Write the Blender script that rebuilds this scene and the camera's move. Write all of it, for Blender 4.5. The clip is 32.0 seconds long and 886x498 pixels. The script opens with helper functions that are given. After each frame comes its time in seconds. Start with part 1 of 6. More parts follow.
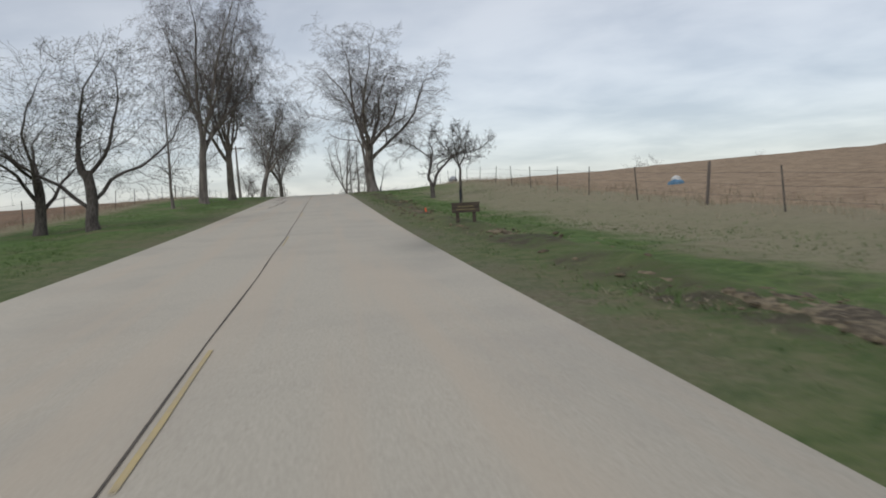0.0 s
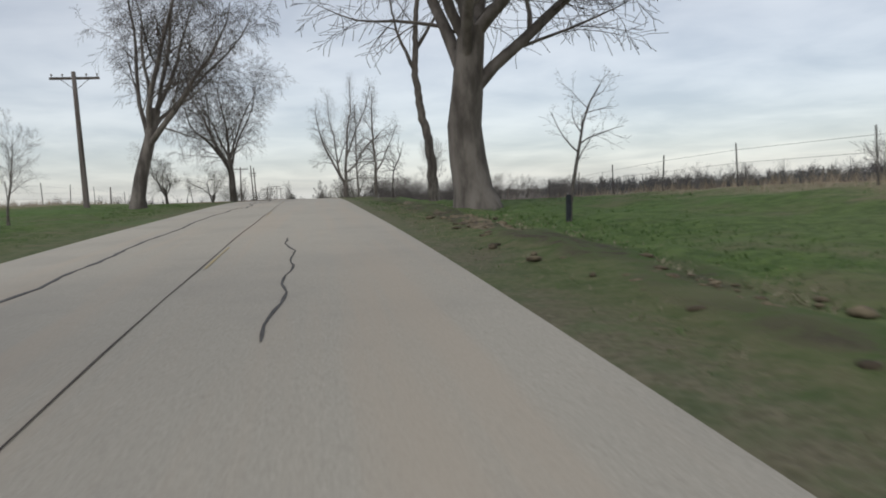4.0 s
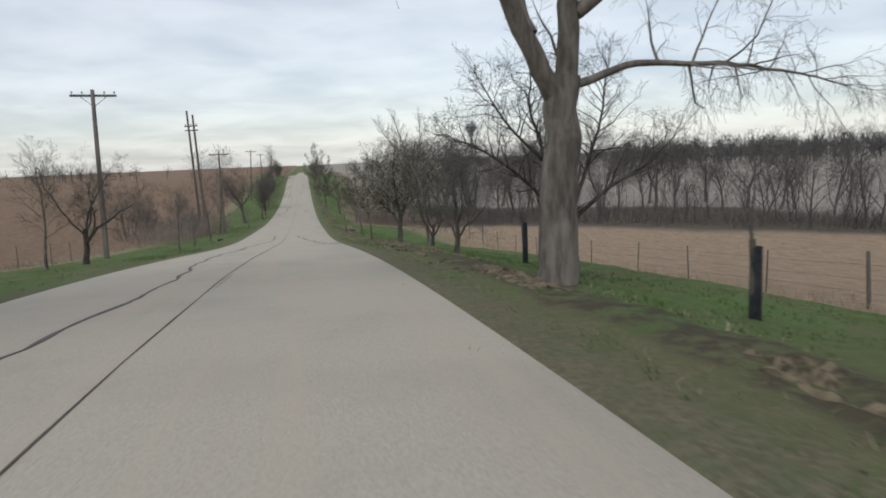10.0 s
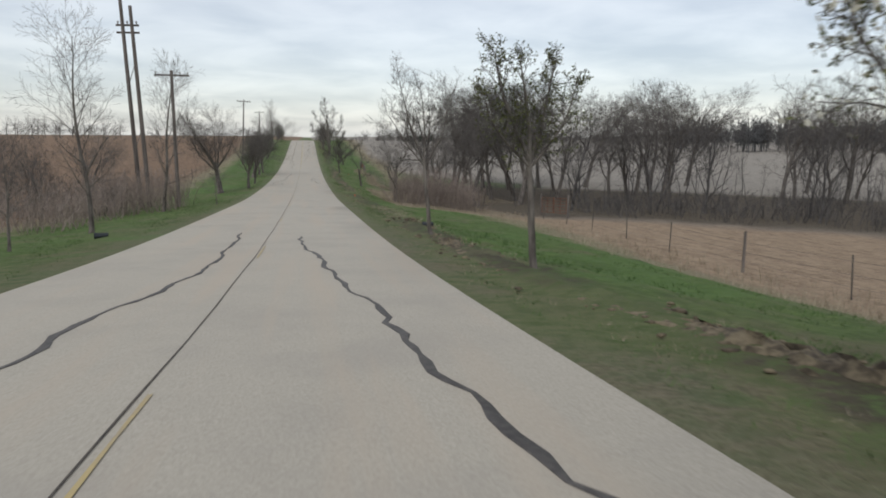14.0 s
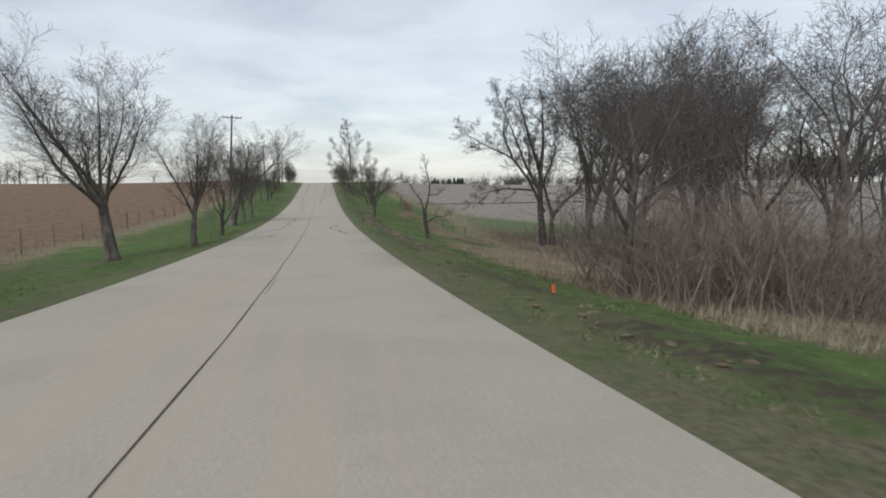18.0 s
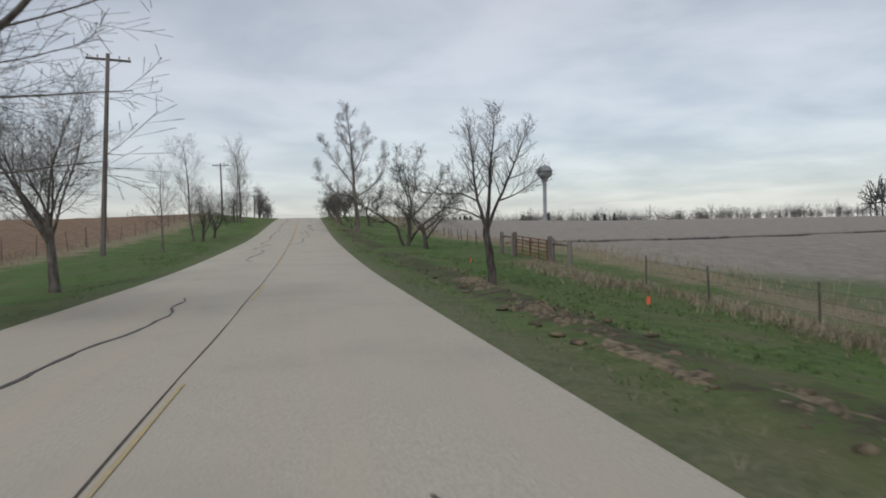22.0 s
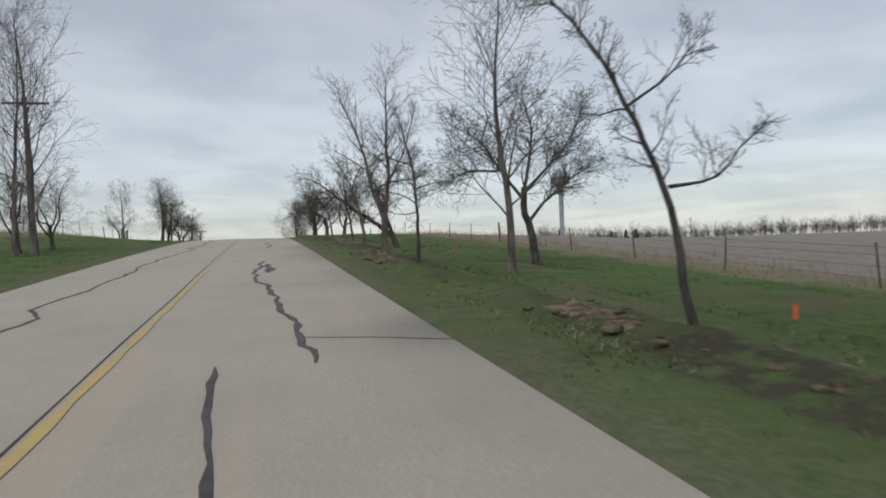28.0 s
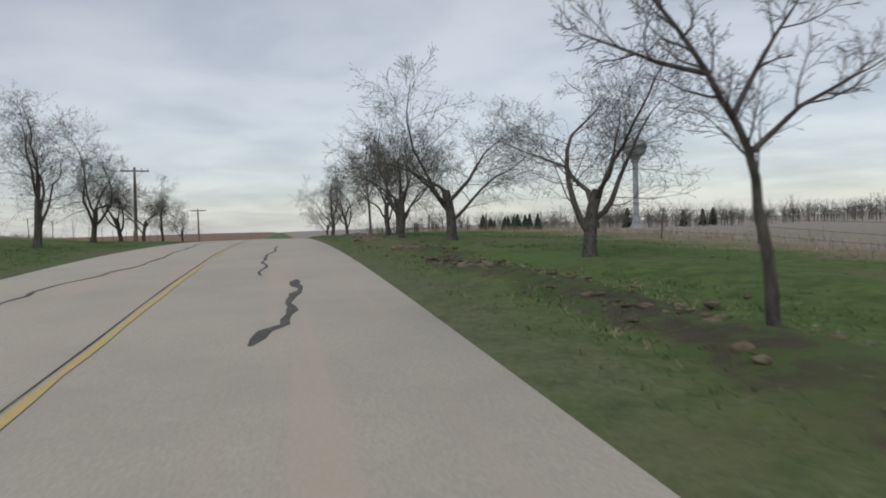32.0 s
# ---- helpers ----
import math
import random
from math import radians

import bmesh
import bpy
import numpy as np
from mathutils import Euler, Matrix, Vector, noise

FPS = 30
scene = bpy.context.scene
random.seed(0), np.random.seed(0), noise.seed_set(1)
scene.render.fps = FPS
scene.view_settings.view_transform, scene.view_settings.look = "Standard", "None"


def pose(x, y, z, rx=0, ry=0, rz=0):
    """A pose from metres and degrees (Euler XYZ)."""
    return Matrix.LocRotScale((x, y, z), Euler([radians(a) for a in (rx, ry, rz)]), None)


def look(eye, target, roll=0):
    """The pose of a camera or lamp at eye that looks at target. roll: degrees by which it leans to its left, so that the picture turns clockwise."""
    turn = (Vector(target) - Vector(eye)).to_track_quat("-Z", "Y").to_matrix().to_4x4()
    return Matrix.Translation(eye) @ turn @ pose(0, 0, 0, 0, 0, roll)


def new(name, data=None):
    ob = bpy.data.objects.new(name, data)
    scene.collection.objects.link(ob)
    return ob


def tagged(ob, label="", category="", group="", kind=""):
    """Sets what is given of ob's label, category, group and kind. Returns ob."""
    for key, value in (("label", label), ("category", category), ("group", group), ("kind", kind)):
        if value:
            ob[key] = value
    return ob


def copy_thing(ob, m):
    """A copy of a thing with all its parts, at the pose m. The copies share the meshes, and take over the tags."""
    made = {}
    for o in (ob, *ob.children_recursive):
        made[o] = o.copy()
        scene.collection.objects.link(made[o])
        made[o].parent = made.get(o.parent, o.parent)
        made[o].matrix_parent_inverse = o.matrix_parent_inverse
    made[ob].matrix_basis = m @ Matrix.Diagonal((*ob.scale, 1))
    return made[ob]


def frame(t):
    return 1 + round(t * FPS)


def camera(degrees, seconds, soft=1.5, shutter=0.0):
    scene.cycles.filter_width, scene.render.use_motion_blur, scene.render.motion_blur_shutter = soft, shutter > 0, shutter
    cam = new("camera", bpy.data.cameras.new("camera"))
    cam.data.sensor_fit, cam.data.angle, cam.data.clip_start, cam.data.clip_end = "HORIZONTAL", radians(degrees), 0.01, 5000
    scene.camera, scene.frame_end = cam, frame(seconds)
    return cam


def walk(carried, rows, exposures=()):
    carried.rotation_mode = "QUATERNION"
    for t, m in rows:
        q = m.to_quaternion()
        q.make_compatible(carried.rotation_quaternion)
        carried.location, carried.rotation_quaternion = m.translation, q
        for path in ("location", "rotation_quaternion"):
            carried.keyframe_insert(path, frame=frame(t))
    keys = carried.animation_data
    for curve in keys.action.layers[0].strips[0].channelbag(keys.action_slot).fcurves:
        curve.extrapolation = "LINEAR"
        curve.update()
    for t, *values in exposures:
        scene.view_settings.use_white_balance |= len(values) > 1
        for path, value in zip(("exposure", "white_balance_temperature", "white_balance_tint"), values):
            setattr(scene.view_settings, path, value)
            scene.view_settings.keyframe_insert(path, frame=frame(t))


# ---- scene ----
cam = camera(65.8, 32.0, soft=1.8, shutter=0.15)
PATH = [
    (0, (1.031, -0.043, -0.134), (1.3628, 1.9253, -0.2558), -2.99),
    (0.5, (1.093, 6.963, 0.117), (1.4472, 8.9280, 0.0093), -3.19),
    (1, (1.149, 13.946, 0.387), (1.5357, 15.9050, 0.2664), -4.10),
    (1.5, (1.193, 20.892, 0.673), (1.6026, 22.8459, 0.5511), -3.66),
    (2, (1.245, 27.795, 0.995), (1.6296, 29.7526, 0.8510), -4.14),
    (2.5, (1.331, 34.664, 1.363), (1.6913, 36.6263, 1.2234), -3.18),
    (3, (1.405, 41.510, 1.732), (1.7417, 43.4758, 1.5845), -3.80),
    (3.5, (1.424, 48.336, 2.081), (1.7806, 50.2970, 1.9108), -3.45),
    (4, (1.419, 55.128, 2.413), (1.7886, 57.0870, 2.2481), -2.25),
    (4.5, (1.421, 61.856, 2.699), (1.8036, 63.8124, 2.5400), -1.76),
    (5, (1.449, 68.484, 2.912), (1.8447, 70.4386, 2.7581), -1.64),
    (5.5, (1.506, 74.985, 3.072), (1.9155, 76.9375, 2.9231), -1.88),
    (6, (1.582, 81.346, 3.222), (2.0204, 83.2928, 3.0888), -2.39),
    (6.5, (1.659, 87.565, 3.380), (2.1284, 89.5019, 3.2142), -2.50),
    (7, (1.710, 93.643, 3.497), (2.1890, 95.5747, 3.3009), -2.28),
    (7.5, (1.703, 99.571, 3.562), (2.1493, 101.5066, 3.3331), -2.09),
    (8, (1.668, 105.324, 3.570), (2.0820, 107.2689, 3.3551), -1.85),
    (8.5, (1.645, 110.878, 3.524), (2.0470, 112.8261, 3.3191), -1.87),
    (9, (1.621, 116.209, 3.431), (2.0087, 118.1615, 3.2413), -2.52),
    (9.5, (1.583, 121.292, 3.290), (1.9720, 123.2416, 3.0747), -1.69),
    (10, (1.532, 126.080, 3.116), (1.9191, 128.0247, 2.8538), -2.42),
    (10.5, (1.471, 130.530, 2.909), (1.8341, 132.4798, 2.6497), -0.99),
    (11, (1.398, 134.652, 2.679), (1.7461, 136.6067, 2.4367), -0.96),
    (11.5, (1.327, 138.566, 2.432), (1.6810, 140.5191, 2.1834), -0.23),
    (12, (1.250, 142.472, 2.146), (1.5931, 144.4200, 1.8472), -0.60),
    (12.5, (1.180, 146.543, 1.801), (1.5618, 148.4857, 1.5207), 0.55),
    (13, (1.143, 150.815, 1.406), (1.4916, 152.7635, 1.1202), -0.36),
    (13.5, (1.117, 155.202, 0.977), (1.5040, 157.1347, 0.6369), -1.50),
    (14, (1.119, 159.613, 0.543), (1.5016, 161.5491, 0.2205), 0.37),
    (14.5, (1.145, 164.063, 0.126), (1.5026, 166.0071, -0.1805), 0.42),
    (15, (1.164, 168.656, -0.273), (1.5092, 170.6015, -0.5802), -0.49),
    (15.5, (1.171, 173.459, -0.646), (1.5040, 175.4066, -0.9540), -0.63),
    (16, (1.171, 178.428, -0.981), (1.4925, 180.3773, -1.2899), -0.22),
    (16.5, (1.161, 183.455, -1.275), (1.4700, 185.4068, -1.5859), 1.05),
    (17, (1.131, 188.471, -1.541), (1.4345, 190.4201, -1.8674), 0.65),
    (17.5, (1.092, 193.494, -1.796), (1.4178, 195.4514, -2.0473), -0.18),
    (18, (1.068, 198.605, -2.059), (1.4106, 200.5673, -2.2395), -0.49),
    (18.5, (1.086, 203.881, -2.344), (1.4365, 205.8427, -2.5112), -1.66),
    (19, (1.126, 209.352, -2.598), (1.4676, 211.3199, -2.7053), -1.71),
    (19.5, (1.168, 214.998, -2.760), (1.5020, 216.9674, -2.8546), -0.51),
    (20, (1.197, 220.759, -2.886), (1.5237, 222.7279, -3.0084), -0.54),
    (20.5, (1.202, 226.558, -3.025), (1.5317, 228.5260, -3.1550), -0.12),
    (21, (1.188, 232.318, -3.154), (1.5219, 234.2875, -3.2512), 0.18),
    (21.5, (1.165, 237.970, -3.259), (1.5047, 239.9404, -3.3178), -0.23),
    (22, (1.136, 243.472, -3.329), (1.5246, 245.4334, -3.3840), -1.06),
    (22.5, (1.105, 248.820, -3.349), (1.5957, 250.7573, -3.4127), -1.40),
    (23, (1.078, 254.049, -3.332), (1.6840, 255.9534, -3.4000), -1.03),
    (23.5, (1.064, 259.209, -3.306), (1.7133, 261.0976, -3.4012), -3.23),
    (24, (1.058, 264.336, -3.267), (1.6946, 266.2287, -3.3806), -2.77),
    (24.5, (1.055, 269.442, -3.207), (1.6653, 271.3439, -3.3015), -3.67),
    (25, (1.051, 274.526, -3.120), (1.6259, 276.4411, -3.1681), -3.26),
    (25.5, (1.052, 279.594, -3.015), (1.5760, 281.5235, -3.0434), -2.38),
    (26, (1.072, 284.653, -2.907), (1.6048, 286.5811, -2.9175), -2.35),
    (26.5, (1.120, 289.707, -2.787), (1.6612, 291.6319, -2.7797), -2.21),
    (27, (1.193, 294.738, -2.643), (1.7426, 296.6607, -2.6186), -2.04),
    (27.5, (1.276, 299.720, -2.474), (1.8340, 301.6403, -2.4323), -1.86),
    (28, (1.345, 304.629, -2.268), (1.8580, 306.5619, -2.2653), -2.06),
    (28.5, (1.375, 309.452, -2.007), (1.8350, 311.3988, -2.0274), -1.44),
    (29, (1.391, 314.193, -1.735), (1.8447, 316.1403, -1.7679), -1.35),
    (29.5, (1.417, 318.857, -1.481), (1.8772, 320.8032, -1.5033), -0.95),
    (30, (1.439, 323.450, -1.232), (1.8755, 325.4011, -1.2793), -0.35),
    (30.5, (1.444, 327.978, -0.990), (1.8697, 329.9312, -1.0404), -0.94),
    (31, (1.468, 332.451, -0.761), (1.8982, 334.4024, -0.8402), -1.09),
    (31.5, (1.526, 336.887, -0.544), (1.9641, 338.8369, -0.6275), -1.37),
    (32, (1.619, 341.306, -0.337), (2.0796, 343.2506, -0.4026), -1.75),
]
walk(cam, [(t, look(eye, target, roll)) for t, eye, target, roll in PATH],
     [(0, -0.05, 6250, 8.5), (5, -0.02, 6250, 8.5), (7, -0.1, 6250, 8.5), (8, 0.12, 6250, 8.5), (18, 0.1, 6250, 8.5), (21.5, -0.12, 6250, 8.5), (32, -0.15, 6250, 8.5)])

# ---- light: an overcast spring day ----
world = bpy.data.worlds.new("overcast")
scene.world = world
world.use_nodes = True
wn, wl = world.node_tree.nodes, world.node_tree.links
wn.clear()
sky = wn.new("ShaderNodeTexSky")
sky.sky_type, sky.sun_disc, sky.sun_elevation, sky.sun_rotation = "NISHITA", False, radians(48), radians(215)
clear = wn.new("ShaderNodeBackground")
clear.inputs["Strength"].default_value = 0.05
wl.new(sky.outputs["Color"], clear.inputs["Color"])
coord = wn.new("ShaderNodeTexCoord")
axes = wn.new("ShaderNodeSeparateXYZ")
wl.new(coord.outputs["Generated"], axes.inputs[0])


def sky_calc(how, a, b):
    n = wn.new("ShaderNodeMath")
    n.operation = how
    for slot, v in zip(n.inputs, (a, b)):
        if isinstance(v, (int, float)):
            slot.default_value = v
        else:
            wl.new(v, slot)
    return n.outputs[0]


def sky_noise(scale, detail, rough, bend, shift):
    place = wn.new("ShaderNodeMapping")
    place.inputs["Location"].default_value = (shift, shift * 0.7, 0)
    wl.new(deck.outputs[0], place.inputs["Vector"])
    n = wn.new("ShaderNodeTexNoise")
    n.inputs["Scale"].default_value, n.inputs["Detail"].default_value, n.inputs["Roughness"].default_value, n.inputs["Distortion"].default_value = scale, detail, rough, bend
    wl.new(place.outputs[0], n.inputs["Vector"])
    return n.outputs["Fac"]


# The cloud is a flat deck overhead: its lumps narrow towards the horizon.
height_up = sky_calc("ADD", sky_calc("MAXIMUM", axes.outputs["Z"], 0.0), 0.13)
deck = wn.new("ShaderNodeCombineXYZ")
wl.new(sky_calc("DIVIDE", axes.outputs["X"], height_up), deck.inputs[0])
wl.new(sky_calc("DIVIDE", axes.outputs["Y"], height_up), deck.inputs[1])
lumps = sky_calc("ADD", sky_calc("MULTIPLY", sky_noise(1.5, 7, 0.52, 0.3, 3.1), 0.6), sky_calc("MULTIPLY", sky_noise(0.55, 3, 0.5, 0.2, 9.4), 0.4))
tone = wn.new("ShaderNodeValToRGB")
tone.color_ramp.interpolation = "B_SPLINE"
tone.color_ramp.elements[0].position, tone.color_ramp.elements[0].color = 0.36, (0.483, 0.474, 0.481, 1)
tone.color_ramp.elements[1].position, tone.color_ramp.elements[1].color = 0.62, (0.815, 0.780, 0.744, 1)
middle = tone.color_ramp.elements.new(0.49)
middle.color = (0.652, 0.630, 0.615, 1)
wl.new(lumps, tone.inputs["Fac"])
cover = wn.new("ShaderNodeBackground")
cover.inputs["Strength"].default_value = 0.73
wl.new(tone.outputs["Color"], cover.inputs["Color"])
both = wn.new("ShaderNodeAddShader")
wl.new(clear.outputs[0], both.inputs[0]), wl.new(cover.outputs[0], both.inputs[1])
wl.new(both.outputs[0], wn.new("ShaderNodeOutputWorld").inputs["Surface"])

sun = new("sun", bpy.data.lights.new("sun", "SUN"))
sun.data.energy, sun.data.angle, sun.data.color = 1.05, radians(25), (1.0, 0.97, 0.93)
sun.matrix_basis = look((0, 0, 0), (math.sin(radians(35)), math.cos(radians(35)), -1.1))
scene.view_settings.exposure = 0.0

# Height of the road's middle along y, and of the land on both sides of it.
ROAD_HEIGHTS = [-1.85, -1.63, -1.38, -1.09, -0.77, -0.39, 0.03, 0.44, 0.85, 1.26, 1.60, 1.82, 2.00, 2.21, 2.33, 2.38, 2.28, 2.08, 1.79, 1.37, 0.74, -0.00, -0.77, -1.49, -2.08, -2.53, -2.95, -3.36,
                -3.76, -4.03, -4.24, -4.41, -4.54, -4.61, -4.59, -4.58, -4.45, -4.25, -4.06, -3.81, -3.49, -3.07, -2.64, -2.19, -1.78, -1.40, -1.06, -0.83, -0.74, -0.72, -0.76, -0.83, -0.97, -1.15, -1.36, -1.45]
PROFILE = [(-300, -6.9), (-150, -5.0), (-60, -3.3)] + [(-16 + 8 * n, h) for n, h in enumerate(ROAD_HEIGHTS)] + [(440, -1.6), (500, -3.2), (600, -5), (900, -6)]
RIGHT = [(-60, 0, .1, 0, 1.5, 3.5, 4, 2.5, 1), (0, -.05, -.15, -.1, 1.5, 4.0, 4.2, 3, 1), (25, -.1, -.25, .1, 1.75, 4.0, 4.2, 3, 1), (52, -.05, .05, .7, 2.9, 4.6, 4.5, 3, 1), (70, 0, .15, .7, 2.3, 3.2, 2.5, 1, .5),
         (84, 0, 0, 0, .3, -1.5, -2, -1.5, 0), (100, -.2, -.75, -1.6, -2, -4.6, -4.4, -2, 0), (120, -.25, -.95, -2, -3, -5, -4.4, -2, .5), (150, -.15, -.6, -1.9, -3.9, -5.3, -4.4, -1.8, .5)]
RIGHT += [(178, -.15, -.65, -1.8, -4.7, -5.5, -4.4, -1.2, 1), (200, -.1, -.45, -.9, -4.7, -5.5, -4.2, -.6, 1.5), (215, -.3, -1.0, -1.8, -5.5, -5.5, -4, 0, 2), (250, -.15, -.8, -1.8, -5.5, -4.6, -3, .5, 3),
          (263, -.05, -.12, -.2, -4.9, -4.1, -2.5, .8, 3), (272, 0, .15, .28, -4.5, -3.8, -2.2, 1, 3), (280, 0, .08, .12, -4.2, -3.6, -2, 1, 3), (305, -.05, -.25, -.6, -3.8, -3, -1.8, .5, 3), (340, 0, 0, -.3, -2.5, -2.6, -2, 0, 2), (360, .05, .1, 0, -1.8, -2.3, -2, -.5, 2), (420, 0, .1, .1, -1, -1.5, -1.5, -1, 2), (560, 0, 0, 0, -4, -3.5, -3, -1, 1)]
LEFT = [(-60, 0, -.2, -.5, -3.5, -4, -4, -3, -1), (0, -.1, -.3, -.8, -2.2, -2.5, -2.5, -2, -1), (50, 0, 0, -.1, .3, -.2, -.5, -1, -1), (80, 0, .1, .4, 2, 1.8, 1, 0, 0),
        (110, -.1, -.05, .15, 1.8, 1.5, 1, 0, 0), (140, -.1, -.2, -.3, .5, .5, .5, .5, 0), (170, -.1, -.3, -.5, -1.3, -.5, .5, .8, 0)]
LEFT += [(205, -.3, -.8, -1.0, -3, -1.8, -.3, .8, 0), (240, -.3, -.65, -.7, -3.8, -2.5, -.5, .8, 0), (280, -.1, -.25, -.3, -3.8, -2.3, -.5, .8, 0),
         (320, -.1, -.2, -.1, -2.2, -1.5, -.5, .8, 0), (350, 0, .3, 1.0, -.6, -.6, -.4, .5, 0), (420, -.05, 0, .2, -.6, -.6, -.4, .3, 0), (560, 0, 0, 0, -3, -2, -1, 0, 0)]
SPANS = (3.3, 5, 9, 14, 35, 70, 140, 320, 900)


def smooth_line(pairs, soft=4.5):
    grid = np.arange(-300, 901, 2.0)
    k = np.exp(-.5 * (np.arange(-12, 13) / soft) ** 2)
    v = np.interp(grid, [p[0] for p in pairs], [p[1] for p in pairs])
    return grid, np.convolve(np.pad(v, 12, "edge"), k / k.sum(), "valid")


ROAD_Y, ROAD_Z = smooth_line(PROFILE, 1.8)
SIDES = {s: [smooth_line([(r[0], r[n]) for r in rows])[1] for n in range(1, 9)] for s, rows in ((1, RIGHT), (-1, LEFT))}


def road_z(y):
    return np.interp(y, ROAD_Y, ROAD_Z)


def land_z(x, y):
    """Height of the land at x, y (numbers or arrays)."""
    x, y = np.broadcast_arrays(np.asarray(x, float), np.asarray(y, float))
    base, out = road_z(y), np.zeros(x.shape)
    for side in (1, -1):
        a = np.clip(x * side, 0, None)
        cols = [np.interp(y, ROAD_Y, c) for c in SIDES[side]]
        levels = [base - .03] + [base + c for c in cols[:3]] + cols[3:]
        z = levels[0] + 0 * a
        for n in range(8):
            f = np.clip((a - SPANS[n]) / (SPANS[n + 1] - SPANS[n]), 0, 1)
            z = np.where(a > SPANS[n], levels[n] + (levels[n + 1] - levels[n]) * (f * f * (3 - 2 * f) * .5 + f * .5), z)
        out = np.where(x * side >= 0, z, out)
    return out


def part(name, mesh, mat, parent=None, label="", kind=""):
    """One mesh object under a thing (or on its own)."""
    if mat and not mesh.materials:
        mesh.materials.append(mat)
    ob = new(name, mesh)
    ob.parent = parent
    return tagged(ob, label=label, kind=kind)


def mesh_of(name, verts, faces, smooth=False):
    me = bpy.data.meshes.new(name)
    me.from_pydata([tuple(v) for v in verts], [], [tuple(f) for f in faces])
    if smooth:
        me.polygons.foreach_set("use_smooth", [True] * len(me.polygons))
    me.update()
    return me


def mesh_arrays(name, verts, faces, smooth=False):
    """A mesh from arrays of corners and of triangles or quads."""
    verts, faces = np.asarray(verts, np.float32), np.asarray(faces, np.int32)
    n = faces.shape[1]
    me = bpy.data.meshes.new(name)
    me.vertices.add(len(verts))
    me.vertices.foreach_set("co", verts.ravel())
    me.loops.add(faces.size)
    me.loops.foreach_set("vertex_index", faces.ravel())
    me.polygons.add(len(faces))
    me.polygons.foreach_set("loop_start", np.arange(0, faces.size, n, dtype=np.int32))
    me.polygons.foreach_set("loop_total", np.full(len(faces), n, np.int32))
    if smooth:
        me.polygons.foreach_set("use_smooth", np.ones(len(faces), bool))
    me.update(calc_edges=True)
    return me


# ---- materials ----
def material(name, rough=0.8, metal=0.0):
    mat = bpy.data.materials.new(name)
    mat.use_nodes = True
    nodes = mat.node_tree.nodes
    bsdf = nodes["Principled BSDF"]
    bsdf.inputs["Roughness"].default_value, bsdf.inputs["Metallic"].default_value = rough, metal
    bsdf.inputs["Specular IOR Level"].default_value = 0.25
    return mat, nodes, mat.node_tree.links, bsdf


def noise_tex(nodes, links, vector, scale, detail=4.0, rough=0.6):
    n = nodes.new("ShaderNodeTexNoise")
    n.inputs["Scale"].default_value, n.inputs["Detail"].default_value, n.inputs["Roughness"].default_value = scale, detail, rough
    links.new(vector, n.inputs["Vector"])
    return n.outputs["Fac"]


def mix(nodes, links, fac, a, b):
    """Colour a where fac is 0, b where it is 1; each a colour or a socket."""
    m = nodes.new("ShaderNodeMix")
    m.data_type = "RGBA"
    if isinstance(fac, (int, float)):
        m.inputs[0].default_value = fac
    else:
        links.new(fac, m.inputs[0])
    for value, socket in ((a, m.inputs[6]), (b, m.inputs[7])):
        if isinstance(value, tuple):
            socket.default_value = (*value, 1)
        else:
            links.new(value, socket)
    return m.outputs[2]


def span(nodes, links, value, low, high):
    """0 below low, 1 above high, smooth between."""
    n = nodes.new("ShaderNodeMapRange")
    n.interpolation_type = "SMOOTHSTEP"
    n.inputs["From Min"].default_value, n.inputs["From Max"].default_value = low, high
    links.new(value, n.inputs["Value"])
    return n.outputs["Result"]


def calc(nodes, links, how, a, b=0.0):
    n = nodes.new("ShaderNodeMath")
    n.operation = how
    for value, socket in ((a, n.inputs[0]), (b, n.inputs[1])):
        if isinstance(value, (int, float)):
            socket.default_value = value
        else:
            links.new(value, socket)
    return n.outputs[0]


def bump(nodes, links, bsdf, height, strength, distance):
    n = nodes.new("ShaderNodeBump")
    n.inputs["Strength"].default_value, n.inputs["Distance"].default_value = strength, distance
    links.new(height, n.inputs["Height"])
    links.new(n.outputs["Normal"], bsdf.inputs["Normal"])


def surface(name, dark, light, scale, rough=0.8, relief=0.3, depth=0.01, metal=0.0, stretch=(1, 1, 1), spread=(0.35, 0.65), big=0.0):
    """Two tones with grain and larger stains, and fine relief."""
    mat, nodes, links, bsdf = material(name, rough, metal)
    place = nodes.new("ShaderNodeTexCoord").outputs["Object"]
    if stretch != (1, 1, 1):
        m = nodes.new("ShaderNodeMapping")
        m.inputs["Scale"].default_value = stretch
        links.new(place, m.inputs["Vector"])
        place = m.outputs["Vector"]
    fine = noise_tex(nodes, links, place, scale, 6)
    wide = noise_tex(nodes, links, place, big or scale * 0.11, 3)
    fac = span(nodes, links, calc(nodes, links, "ADD", calc(nodes, links, "MULTIPLY", fine, 0.6), calc(nodes, links, "MULTIPLY", wide, 0.4)), *spread)
    links.new(mix(nodes, links, fac, dark, light), bsdf.inputs["Base Color"])
    if relief:
        bump(nodes, links, bsdf, fine, relief, depth)
    return mat


